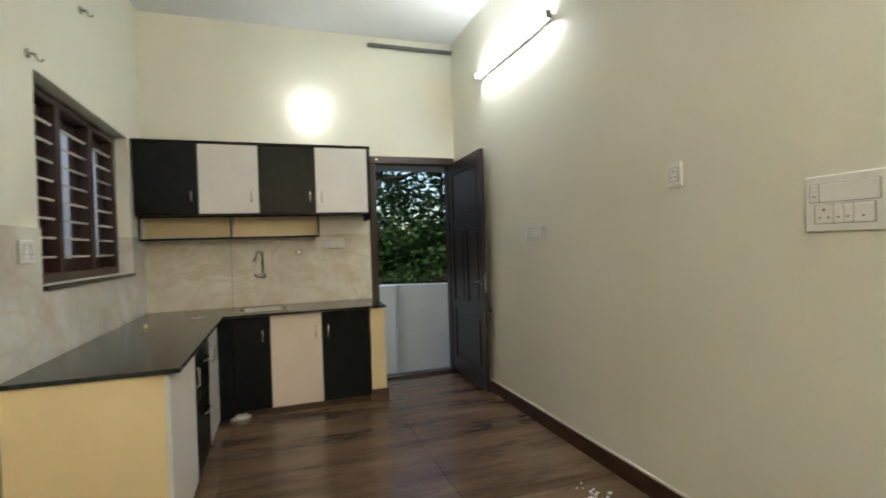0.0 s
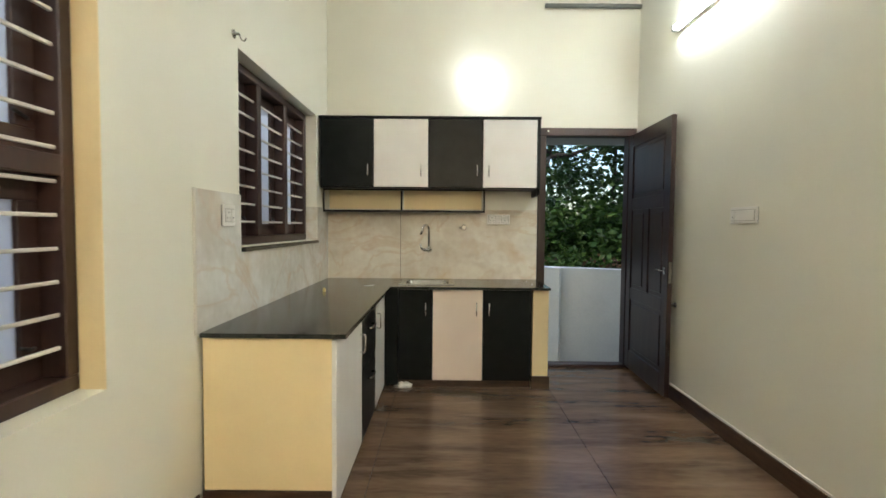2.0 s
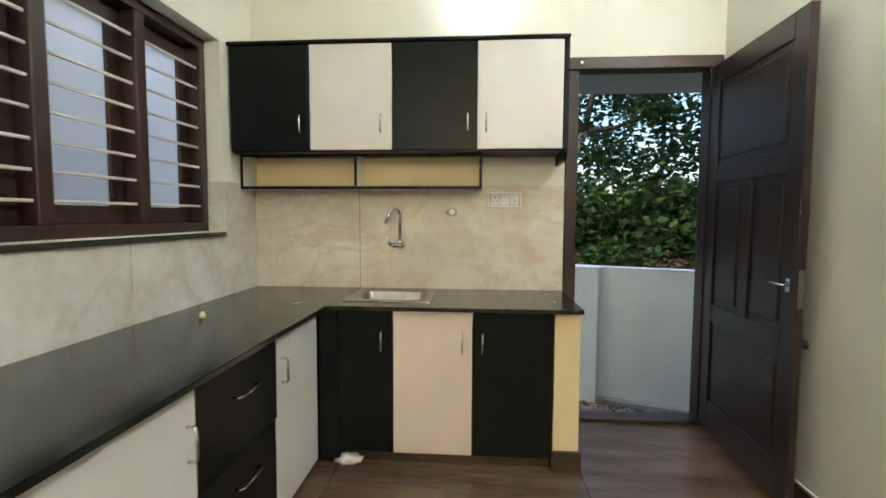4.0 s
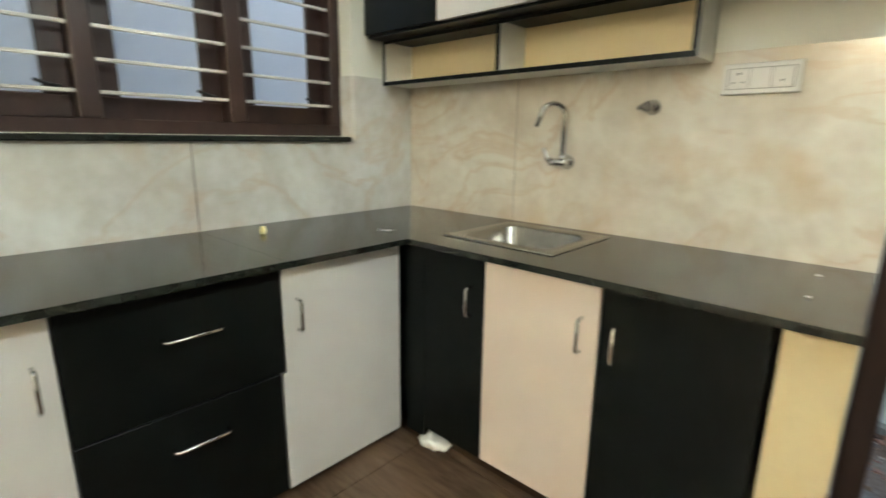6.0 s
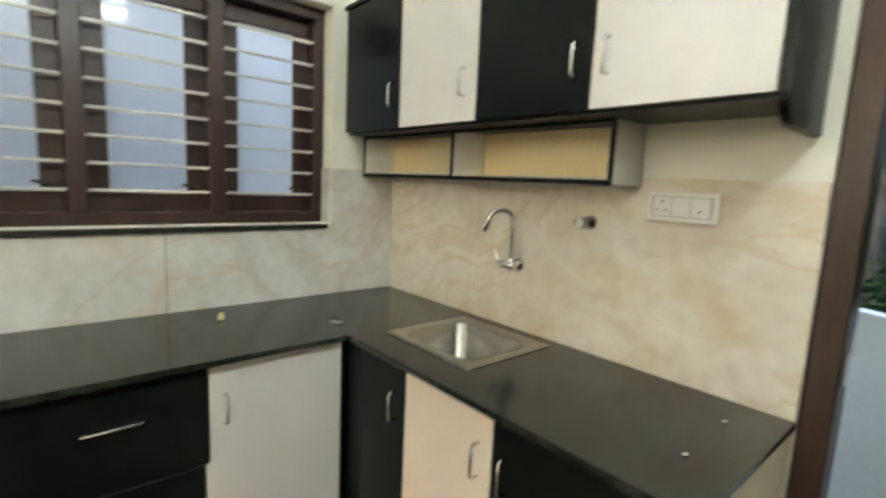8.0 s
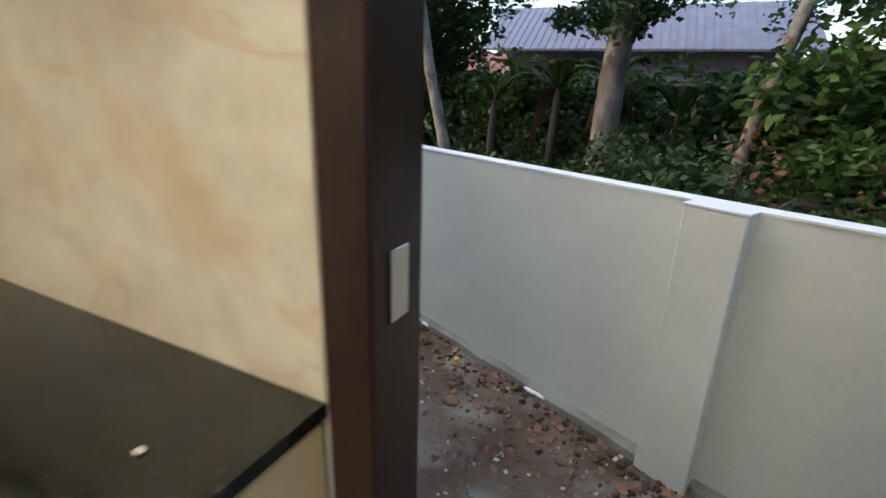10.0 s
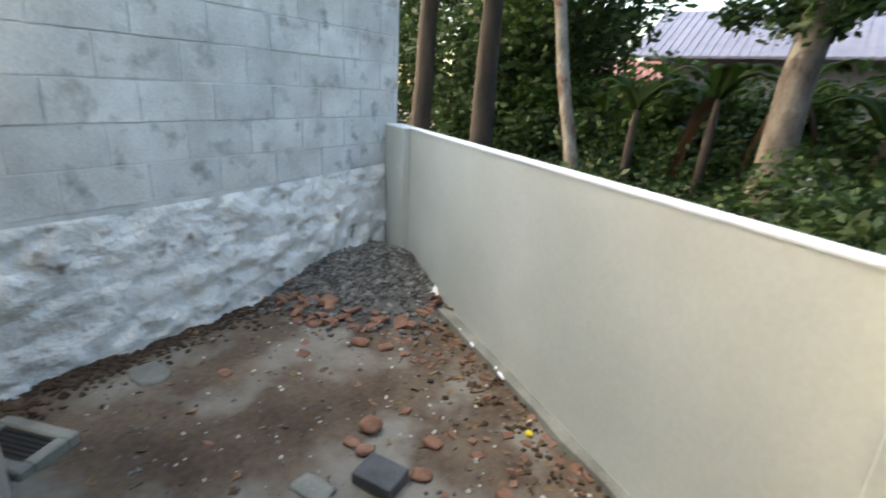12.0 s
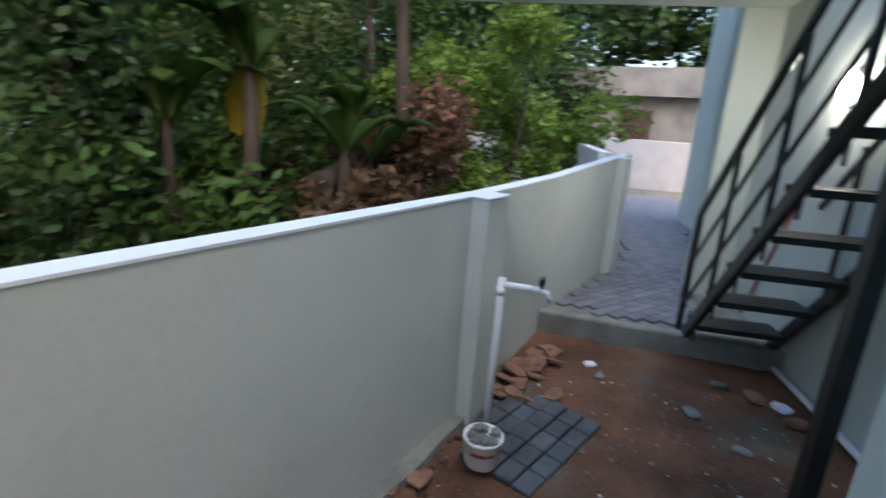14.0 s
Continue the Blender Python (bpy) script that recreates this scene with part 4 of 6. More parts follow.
# not a known wall: added to block the sky so the frosted panes dim
o = part("boundary_wall", boxes((-0.79, -0.64, -9.0, -2.75, GZ - 0.2, 2.75)), MORTAR, None, "unseen plain wall added to keep sky light off the tall window")
o["kind"] = "structure"


# gravel heap, stones, clay shards
def rocks(name, pts, size, material, label, flat=0.7, seed=1, kind="stuff"):
    """Loose angular stones at the given places, as one mesh."""
    g = np.random.RandomState(seed)
    base = np.array([(-1, -1, -1), (1, -1, -1), (1, 1, -1), (-1, 1, -1), (-1, -1, 1), (1, -1, 1), (1, 1, 1), (-1, 1, 1)]) * 0.5
    fc = [(0, 3, 2, 1), (4, 5, 6, 7), (0, 1, 5, 4), (1, 2, 6, 5), (2, 3, 7, 6), (3, 0, 4, 7)]
    V, F = [], []
    for x, y, z in pts:
        s = size * g.uniform(0.45, 1.3) * np.array([g.uniform(0.7, 1.3), g.uniform(0.7, 1.3), flat * g.uniform(0.6, 1.2)])
        q = base * s + g.uniform(-0.16, 0.16, (8, 3)) * s
        e = Euler((g.uniform(-0.5, 0.5), g.uniform(-0.5, 0.5), g.uniform(0, 6.3))).to_matrix()
        q = q @ np.array(e).T + (x, y, z + s[2] * 0.2)
        n0 = len(V)
        V.extend(map(tuple, q))
        F.extend([tuple(n0 + i for i in f) for f in fc])
    me = bpy.data.meshes.new(name)
    me.from_pydata(V, [], F)
    o = mesh_ob(name, me, material)
    return tagged(o, label, kind=kind)


HX, HY, HR, HH = -1.08, 2.50, 1.05, 0.25


def heap_z(x, y):
    d = math.hypot(x - HX, (y - HY) * 1.1) / HR
    return soil_z(x, y) + HH * max(0.0, 1 - d) ** 0.9 + 0.035 * noise.noise(Vector((x * 5, y * 5, 1)))


grid_sheet("gravel_heap", HX - HR, HX + HR, HY - HR, HY + HR, 60, 60, lambda x, y: heap_z(x, y) - (0.03 if math.hypot(x - HX, (y - HY) * 1.1) > HR * 0.97 else 0), STONE, "heap of grey crushed stone in the corner of the yard")
pts = []
while len(pts) < 3800:
    x, y = r.normal(HX, HR * 0.42), r.normal(HY, HR * 0.42)
    if math.hypot(x - HX, y - HY) < HR * 1.15 and y < 2.85 - 0.33 * (x + 1.0):
        pts.append((x, y, heap_z(x, y)))
rocks("gravel", pts, 0.026, STONE, "loose grey crushed stone lying on the heap", seed=4)


def yard_pts(n, x0, x1, gap=0.03, near=0.0, seed=0):
    g = np.random.RandomState(seed)
    out = []
    while len(out) < n:
        x = g.uniform(x0, x1)
        top = np.interp(x, [p[0] for p in LINE], [p[1] for p in LINE]) - gap
        low = 0.25 if x < 3 else -1.0
        y = top - abs(g.normal(0, near)) if near else g.uniform(low, top)
        if low < y < top:
            out.append((x, y, soil_z(x, y) + (0.01 if x > 3 else 0)))
    return out


rocks("pebbles", yard_pts(1500, -1.4, 6.0, seed=11), 0.014, STONE, "small stones strewn over the soil", seed=6)
rocks("pale_crumbs", yard_pts(420, -1.4, 6.0, seed=12), 0.016, mat("pale mortar crumbs", (0.40, 0.36, 0.30), (0.52, 0.48, 0.42), 0.9), "pale crumbs of mortar on the soil", seed=7, flat=0.4)
rocks("clay_shards", yard_pts(200, -1.0, 2.6, near=0.35, seed=13) + yard_pts(50, -1.0, 6.0, seed=14), 0.04, CLAY, "small broken pieces of red clay tile on the soil", seed=8, flat=0.35)

CLOD = mat("dark earth", (0.035, 0.020, 0.012), (0.085, 0.050, 0.030), 0.95, scale=9, fine=50, bump=0.006, island=0.4)
rocks("dead_leaves", yard_pts(420, -0.9, 3.4, near=0.30, seed=15) + yard_pts(160, -1.0, 3.4, seed=16), 0.034, mat("dead brown leaves", (0.075, 0.042, 0.022), (0.20, 0.125, 0.065), 0.85, scale=14, island=0.5), "dead brown leaves and bark blown against the foot of the wall", seed=9, flat=0.10)
rocks("earth_clods", yard_pts(650, -0.3, 4.9, near=0.16, gap=0.0, seed=17), 0.024, CLOD, "crumbled dark earth along the foot of the wall", seed=10, flat=0.7)
gcl = np.random.RandomState(18)
cl = []
for _ in range(1500):
    p = MB @ Vector((gcl.uniform(2.0, BL), -0.10 - abs(gcl.normal(0, 0.13)), 0))
    cl.append((p.x, p.y, max(soil_z(p.x, p.y), heap_z(p.x, p.y) - 0.02)))
rocks("earth_clods", cl, 0.024, CLOD, "dark loose earth along the rough base of the block wall", seed=11, flat=0.6)
cl = []
for _ in range(60):
    a_ = gcl.uniform(-1.9, 0.35)
    q_ = HR * gcl.uniform(0.72, 0.98)
    cl.append((HX + q_ * math.cos(a_), HY + q_ * math.sin(a_), heap_z(HX + q_ * math.cos(a_), HY + q_ * math.sin(a_)) + 0.01))
rocks("clay_shards", cl, 0.075, CLAY, "broken red clay tile lying along the edge of the gravel", seed=12, flat=0.22)

# larger pieces, each a thing
def lump(name, x, y, z, sx, sy, sz, material, lab, cat, seed=1, rz=0.0, cubic=0.0):
    bm = bmesh.new()
    bmesh.ops.create_icosphere(bm, subdivisions=3, radius=1)
    for vv in bm.verts:
        d = vv.co.normalized()
        if cubic:
            k = max(abs(d.x), abs(d.y), abs(d.z))
            d = d.lerp(d / k, cubic)
        n0 = 1 + 0.14 * noise.noise(d * 1.8 + Vector((seed, seed, 0))) + 0.05 * noise.noise(d * 6 + Vector((seed, 0, 0)))
        vv.co = Vector((d.x * sx, d.y * sy, d.z * sz)) * n0
    bmesh.ops.transform(bm, matrix=Matrix.Translation((x, y, z + sz * 0.7)) @ Matrix.Rotation(radians(rz), 4, "Z"), verts=bm.verts)
    o = part(name, bm, material, None, lab, True)
    return tagged(o, category=cat)


lump("clay_lump", 0.585, 1.35, GZ, 0.058, 0.055, 0.035, CLAY, "rounded lump of red brick lying on the soil", "brick piece", 3)
bm = boxes((-0.10, 0.10, -0.075, 0.075, 0, 0.06), bevel=0.008, seg=2)
bmesh.ops.transform(bm, matrix=Matrix.Translation((0.885, 1.20, GZ - 0.005)) @ Matrix.Rotation(radians(20), 4, "Z"), verts=bm.verts)
o = part("loose_paver", bm, PAVER, None, "single dark grey paving block lying on the soil")
tagged(o, category="paving block")
bm = lathe(bmesh.new(), [(0.016, 0), (0.02, 0.01), (0.02, 0.018), (0.012, 0.02)], (1.11, 1.93, GZ + 0.01), 10)
o = part("yellow_cap", bm, mat("bright yellow plastic", (0.75, 0.55, 0.03), None, 0.4), None, "bright yellow plastic ring on the soil by the compound wall")
tagged(o, category="cap")
for k, (x, y, s, a) in enumerate([(0.86, 1.52, 0.05, 10), (0.70, 1.24, 0.045, 60), (0.62, 1.22, 0.04, 20), (0.98, 1.35, 0.05, 40), (1.20, 1.20, 0.06, 15), (-0.55, 1.62, 0.05, 0), (-0.15, 1.75, 0.06, 30), (0.0, 1.85, 0.05, 80), (1.30, 1.55, 0.05, 0), (-0.30, 0.95, 0.045, 10)]):
    lump("clay_piece", x, y, GZ, s, s * 0.7, s * 0.35, CLAY, "broken piece of red clay brick on the soil", "brick piece", k + 5, a, 0.4)
for k, (x, y, sx, sy, a) in enumerate([(0.75, 0.95, 0.09, 0.06, 20), (1.30, 0.95, 0.08, 0.07, 50), (1.12, 1.05, 0.11, 0.07, 80), (1.0, 0.80, 0.08, 0.06, 0), (-0.55, 0.62, 0.12, 0.09, 10)]):
    lump("mortar_piece", x, y, GZ - 0.01, sx, sy, 0.018, CONC, "flat pale piece of mortar on the soil", "rubble", k + 30, a, 0.6)
bm = bmesh.new()
pv = [bm.verts.new(p) for p in ((-0.45, 2.60, GZ + 0.10), (-0.38, 2.50, GZ + 0.07), (-0.30, 2.52, GZ + 0.04), (-0.33, 2.58, GZ + 0.08), (-0.40, 2.63, GZ + 0.13))]
bm.faces.new(pv)
bmesh.ops.solidify(bm, geom=bm.faces[:], thickness=0.002)
o = part("paper_sheet", bm, PLASTIC, None, "torn white paper against the foot of the compound wall")
tagged(o, category="paper")
# concrete footing strip along the wall
bm = bmesh.new()
for k in range(2):
    a, b = Vector((*LINE[k], 0)), Vector((*LINE[k + 1], 0))
    a = a.lerp(b, 0.18) if k == 0 else a
    n_ = 24
    nrm = Vector((-(b - a).y, (b - a).x, 0)).normalized()
    prev = None
    for i in range(n_ + 1):
        p = a.lerp(b, i / n_)
        wd = 0.07 + 0.03 * noise.noise(p * 3)
        row = [bm.verts.new((p.x, p.y, GZ + 0.05)), bm.verts.new(((p - nrm * wd).x, (p - nrm * wd).y, GZ + 0.045)), bm.verts.new(((p - nrm * (wd + 0.01)).x, (p - nrm * (wd + 0.01)).y, GZ - 0.06))]
        if prev:
            bm.faces.new((prev[0], prev[1], row[1], row[0]))
            bm.faces.new((prev[1], prev[2], row[2], row[1]))
        prev = row
bmesh.ops.recalc_face_normals(bm, faces=bm.faces)
o = part("footing", bm, CONC, None, "raw concrete footing along the base of the compound wall")
tagged(o, category="footing", kind="structure")

gp = random.Random(71)
for k in range(9):
    f_ = gp.uniform(0.40, 0.80)
    p = Vector((*LINE[0], 0)).lerp(Vector((*LINE[1], 0)), f_)
    lump("plaster_flake", p.x + 0.02, p.y - 0.035 - gp.uniform(0, 0.05), GZ + 0.03, gp.uniform(0.025, 0.05), 0.012, 0.010, CAP, "thin white splash of plaster along the foot of the wall", "plaster", k + 80, -20, 0.3)

def shard(x, y, size, rz, tilt, seed):
    g = random.Random(seed)
    n_ = g.randint(4, 6)
    out = [(size * g.uniform(0.7, 1.1) * math.cos(2 * math.pi * k / n_), size * g.uniform(0.6, 1.0) * math.sin(2 * math.pi * k / n_)) for k in range(n_)]
    bm = prism(bmesh.new(), out, "z", -0.007, 0.007)
    bmesh.ops.bevel(bm, geom=bm.edges[:], offset=0.002, affect="EDGES")
    bmesh.ops.transform(bm, matrix=Matrix.Translation((x, y, GZ + 0.03 + size * abs(math.sin(radians(tilt))) * 0.6)) @ Matrix.Rotation(radians(rz), 4, "Z") @ Matrix.Rotation(radians(tilt), 4, "X"), verts=bm.verts)
    o = part("clay_tile_piece", bm, CLAY, None, "broken flat piece of red clay tile on the red soil")
    tagged(o, category="tile piece", group="broken clay tiles")


for k, (x, y, s, m_) in enumerate([(6.02, -0.78, 0.075, CLAY), (5.95, -0.92, 0.06, PUREW), (5.78, -0.95, 0.07, CLAY), (6.05, 0.25, 0.045, PUREW), (5.9, 0.18, 0.04, CONC), (5.65, -0.35, 0.06, CONC), (5.35, -0.55, 0.05, CONC), (6.12, -0.6, 0.05, CONC)]):
    lump("rubble_piece", x, y, GZ + 0.01, s, s * 0.7, s * 0.35, m_, "loose piece of rubble on the red soil of the side yard", "rubble", k + 60, 40 * k, 0.5)
gs = random.Random(9)
for k in range(30):
    x = gs.uniform(5.35, 6.15)
    shard(x, 0.93 - 0.19 * (x - 5.2) - 0.06 - abs(gs.gauss(0, 0.13)), gs.uniform(0.05, 0.11), gs.uniform(0, 360), gs.uniform(-25, 25), k)
for k in range(14):
    x = gs.uniform(3.6, 4.9)
    shard(x, 1.36 - 0.265 * (x - 3.6) - 0.05 - abs(gs.gauss(0, 0.07)), gs.uniform(0.04, 0.08), gs.uniform(0, 360), gs.uniform(-25, 25), 50 + k)

# drain by the house corner
d_ = empty("drain_chamber", (-0.42, 0.42, GZ), label="small concrete drain chamber with a dark grating", category="drain")
inv = Matrix.Translation(-d_.location)
mD = Matrix.Translation((-0.38, 0.31, GZ)) @ Matrix.Rotation(radians(30), 4, "Z") @ Matrix.Diagonal((0.85, 0.85, 0.8, 1))
bm = boxes((-0.24, 0.24, -0.16, -0.09, -0.05, 0.06), (-0.24, 0.24, 0.09, 0.16, -0.05, 0.06), (-0.24, -0.17, -0.09, 0.09, -0.05, 0.06), (0.17, 0.24, -0.09, 0.09, -0.05, 0.06), bevel=0.01)
bmesh.ops.transform(bm, matrix=mD, verts=bm.verts)
o = part("kerb", bm, CONC, d_)
o.matrix_parent_inverse = inv
bm = boxes((-0.17, 0.17, -0.09, 0.09, 0.0, 0.03), *[(-0.17, 0.17, -0.08 + 0.03 * k, -0.068 + 0.03 * k, 0.03, 0.04) for k in range(6)])
bmesh.ops.transform(bm, matrix=mD, verts=bm.verts)
o = part("grating", bm, DARKP, d_)
o.matrix_parent_inverse = inv

# waste pipes on the back wall
for k, (x, y) in enumerate(((-0.236, 0.16), (-0.16, 0.232), (-0.08, 0.232))):
    bm = tube(bmesh.new(), [(x, y, GZ - 0.05), (x, y, 3.2)], 0.033, 14)
    tube(bm, [(x, y, -0.12), (x, y, -0.04)], 0.038, 14)
    o = part("waste_pipe", bm, PUREW, None, "white plastic waste pipe standing against the outer wall")
    tagged(o, category="pipe", group="waste pipes")

# concrete step, paving
o = part("concrete_edge", boxes((6.50, 6.60, -2.2, 0.70, GZ - 0.1, -0.302), bevel=0.02, seg=2), CONC, None, "raw concrete edge of the raised paving")
tagged(o, category="edge", kind="structure")
pv_bed = part("paving", boxes((6.60, 20.0, -8.0, 3.0, GZ - 0.1, -0.325)), CONC)
tagged(pv_bed, "lilac grey block paving of the drive", kind="structure")
pad = empty("paver_pad", (4.95, 0.55, GZ), label="small pad of dark grey paving blocks on the red soil", category="paving")
mP = Matrix.Translation((5.05, 0.64, GZ + 0.0)) @ Matrix.Rotation(radians(-24), 4, "Z")
for i in range(5):
    for j in range(5):
        if (i, j) in ((4, 4), (0, 4)):
            continue
        bm = boxes((-0.37 + 0.155 * i, -0.37 + 0.155 * i + 0.148, -0.33 + 0.105 * j + (0.0), -0.33 + 0.105 * j + 0.098, -0.03, 0.045 + 0.006 * ((i * 3 + j) % 3)), bevel=0.006)
        bmesh.ops.transform(bm, matrix=mP, verts=bm.verts)
        o = part("paver", bm, PAVER, pad)
        o.matrix_parent_inverse = Matrix.Translation(-pad.location)

# bucket
b_ = empty("bucket", (4.70, 0.74, GZ + 0.05), label="small white plastic bucket of rubble on the grey paver pad", category="bucket")
inv = Matrix.Translation(-b_.location)
bz = GZ + 0.052
bm = lathe(bmesh.new(), [(0.072, 0), (0.082, 0.02), (0.094, 0.14), (0.099, 0.142), (0.099, 0.152), (0.092, 0.153), (0.088, 0.13)], (4.70, 0.74, bz), 24)
o = part("pail", bm, PLASTIC, b_)
o.matrix_parent_inverse = inv
bm = lathe(bmesh.new(), [(0.0885, 0.085), (0.0905, 0.105)], (4.70, 0.74, bz), 24)
o = part("band", bm, mat("red print", (0.5, 0.05, 0.05), None, 0.4), b_, "red printed band")
o.matrix_parent_inverse = inv
for k in range(12):
    bm = bmesh.new()
    bmesh.ops.create_icosphere(bm, subdivisions=1, radius=rr.uniform(0.02, 0.035))
    bmesh.ops.transform(bm, matrix=Matrix.Translation((4.70 + rr.uniform(-0.055, 0.055), 0.74 + rr.uniform(-0.055, 0.055), bz + 0.145 + rr.uniform(-0.01, 0.015))), verts=bm.verts)
    o = part("rubble", bm, CONC, b_, "grey rubble")
    o.matrix_parent_inverse = inv

# garden tap on a standpipe
g_ = empty("garden_tap", (4.98, 0.80, GZ), label="white plastic standpipe with a black tap against the pilaster", category="tap")
inv = Matrix.Translation(-g_.location)
gx, gy = 5.10, 0.79
bm = tube(bmesh.new(), [(gx - 0.05, gy, GZ), (gx, gy, 0.10), (gx, gy, 0.42)], 0.020, 12)
tube(bm, [(gx, gy, 0.33), (gx, gy, 0.37)], 0.026, 12)
tube(bm, [(gx, gy, 0.385), (gx, gy - 0.16, 0.385)], 0.018, 12)
o = part("pipe", bm, PUREW, g_)
o.matrix_parent_inverse = inv
bm = tube(bmesh.new(), [(gx, gy - 0.16, 0.385), (gx, gy - 0.24, 0.375), (gx, gy - 0.255, 0.33)], [0.017, 0.015, 0.013], 10)
o = part("spout", bm, PUREW, g_)
o.matrix_parent_inverse = inv
bm = boxes((gx - 0.028, gx + 0.028, gy - 0.22, gy - 0.19, 0.415, 0.455), (gx - 0.008, gx + 0.008, gy - 0.212, gy - 0.198, 0.385, 0.416), bevel=0.004)
o = part("tap_handle", bm, DARKP, g_, "black plastic tap handle")
o.matrix_parent_inverse = inv
g_.location.z -= 0.05

# metal stair
st = empty("staircase", (6.7, -0.7, GZ), label="black painted steel outside staircase along the pale house wall", category="staircase")
inv = Matrix.Translation(-st.location)
YO, YI = -0.80, -1.41
def stz(x):
    return -0.51 - 1.09 * (x - 6.53)
def beam(p, q, w, h, name, mt=BLACKSTEEL, lab=""):
    p, q = Vector(p), Vector(q)
    d = (q - p)
    bm = boxes((-w / 2, w / 2, -h / 2, h / 2, 0, d.length), bevel=0.003)
    y = Vector((0, 1, 0)) if abs(d.normalized().y) < 0.9 else Vector((1, 0, 0))
    zc = d.normalized()
    xc = y.cross(zc).normalized()
    yc = zc.cross(xc)
    m = Matrix((xc, yc, zc)).transposed().to_4x4()
    m.translation = p
    bmesh.ops.transform(bm, matrix=m, verts=bm.verts)
    o = part(name, bm, mt, st, lab)
    o.matrix_parent_inverse = inv
    return o


for y in (YO, YI):
    beam((6.53, y, stz(6.53)), (3.3, y, stz(3.3)), 0.085, 0.045, "stringer")
z = -0.165
while z < 2.8:
    x = 6.53 - (z + 0.51) / 1.09
    x0, x1, y0, y1 = x - 0.04, x + 0.21, YI + 0.024, YO - 0.024
    slats = [(x0 + 0.012, x1 - 0.012, y0, y1, z - 0.005, z), (x1 - 0.011, x1, y0, y1, z - 0.04, z), (x0, x0 + 0.011, y0, y1, z - 0.04, z)]
    slats += [(x0 + 0.03 + 0.05 * q, x0 + 0.036 + 0.05 * q, y0, y1, z + 0.0005, z + 0.003) for q in range(4)]
    o = part("tread", boxes(*slats), BLACKSTEEL, st)
    o.matrix_parent_inverse = inv
    for yy in (y0 + 0.01, y1 - 0.01):
        o = part("bracket", boxes((x + 0.03, x + 0.06, yy - 0.004, yy + 0.004, z - 0.16, z - 0.006)), BLACKSTEEL, st)
        o.matrix_parent_inverse = inv
    z += 0.2775
y = YO + 0.01
beam((6.49, y, -0.45), (6.49, y, 0.60), 0.04, 0.04, "newel")
beam((6.49, y, 0.60), (3.3, y, stz(3.3) + 1.02), 0.05, 0.035, "handrail")
for hgt in (0.34, 0.68):
    beam((6.47, y, stz(6.47) + hgt), (3.3, y, stz(3.3) + hgt), 0.022, 0.022, "rail")
xx = 6.0
while xx > 3.4:
    beam((xx, y, stz(xx)), (xx, y, stz(xx) + 1.0), 0.028, 0.028, "baluster")
    xx -= 0.55
y = YI - 0.0
beam((5.9, y, stz(5.9)), (5.9, y, stz(5.9) + 0.98), 0.028, 0.028, "baluster")
beam((6.2, y, 0.75), (3.3, y, stz(3.3) + 1.0), 0.04, 0.03, "handrail")
beam((4.57, YO, GZ - 0.05), (4.57, YO, stz(4.57)), 0.07, 0.07, "post")
bm = tube(bmesh.new(), [(6.45, -1.435, 0.97), (7.03, -1.435, -0.30)], 0.012, 8)
o = part("red_conduit", bm, mat("red conduit", (0.42, 0.08, 0.07), None, 0.5), None, "thin red conduit on the pale house wall behind the stair")
tagged(o, category="pipe")
bm = tube(bmesh.new(), [(6.6, -1.40, GZ + 0.05), (5.4, -1.415, GZ + 0.05), (3.6, -1.40, GZ + 0.04)], 0.022, 10)
o = part("ground_pipe", bm, PUREW, None, "white plastic pipe lying along the foot of the house wall")
tagged(o, category="pipe")

# outside lamp
u = empty("outdoor_lamp", (6.18, -1.45, 1.50), label="lit outdoor bulkhead lamp on the pale house wall behind the stair", category="lamp")
inv = Matrix.Translation(-u.location)
OUTL = glow("lit outdoor lamp", (1.0, 0.98, 0.92), 28.0)
o = part("mount", boxes((6.12, 6.24, -1.449, -1.42, 1.38, 1.64), bevel=0.01, seg=2), BLACKSTEEL, u)
o.matrix_parent_inverse = inv
bm = bmesh.new()
bmesh.ops.create_uvsphere(bm, u_segments=18, v_segments=12, radius=1)
for vv in bm.verts:
    vv.co = Vector((vv.co.x * 0.05, vv.co.y * 0.045, vv.co.z * 0.10)) + Vector((6.18, -1.38, 1.50))
for f in bm.faces:
    f.smooth = True
o = part("globe", bm, OUTL, u)
o.matrix_parent_inverse = inv

# roof slabs over the door and further along
o = part("roof_slab_1", boxes((1.45, 3.2, 0.21, 0.82, 2.155, 2.24), bevel=0.01), EXTWALL, None, "pale concrete roof slab over the back door")
tagged(o, category="roof slab", kind="structure")
o = part("roof_slab_2", boxes((6.9, 7.5, -1.449, 1.35, 2.24, 2.38), bevel=0.01), EXTWALL, None, "pale concrete roof slab at the far corner of the house")
tagged(o, category="roof slab", kind="structure")

# far walls, planter, neighbour's house
w2 = wall_run("white_garden_wall", [(9.2, -0.02), (9.3, 0.22), (15.8, 1.35)], [0.90, 0.90, 1.04], GZ - 0.1, 0.15, PUREW, "white boundary wall turning away from the drive")
# white paint made darker: the shade of the trees is in its colour
SHADEDWHITE = mat("white paint darkened for shade", (0.30, 0.295, 0.32), (0.38, 0.375, 0.40), 0.7, scale=2, fine=40)
w3 = wall_run("far_white_wall", [(16.5, 2.4), (16.5, -6.0)], [1.04, 1.04], -0.35, 0.15, SHADEDWHITE, "white boundary wall at the end of the drive")
o = part("planter_kerb", boxes((15.95, 16.05, -5.0, 1.2, -0.35, -0.16), bevel=0.01), CONC, None, "low concrete kerb of the planting bed")
tagged(o, category="kerb")
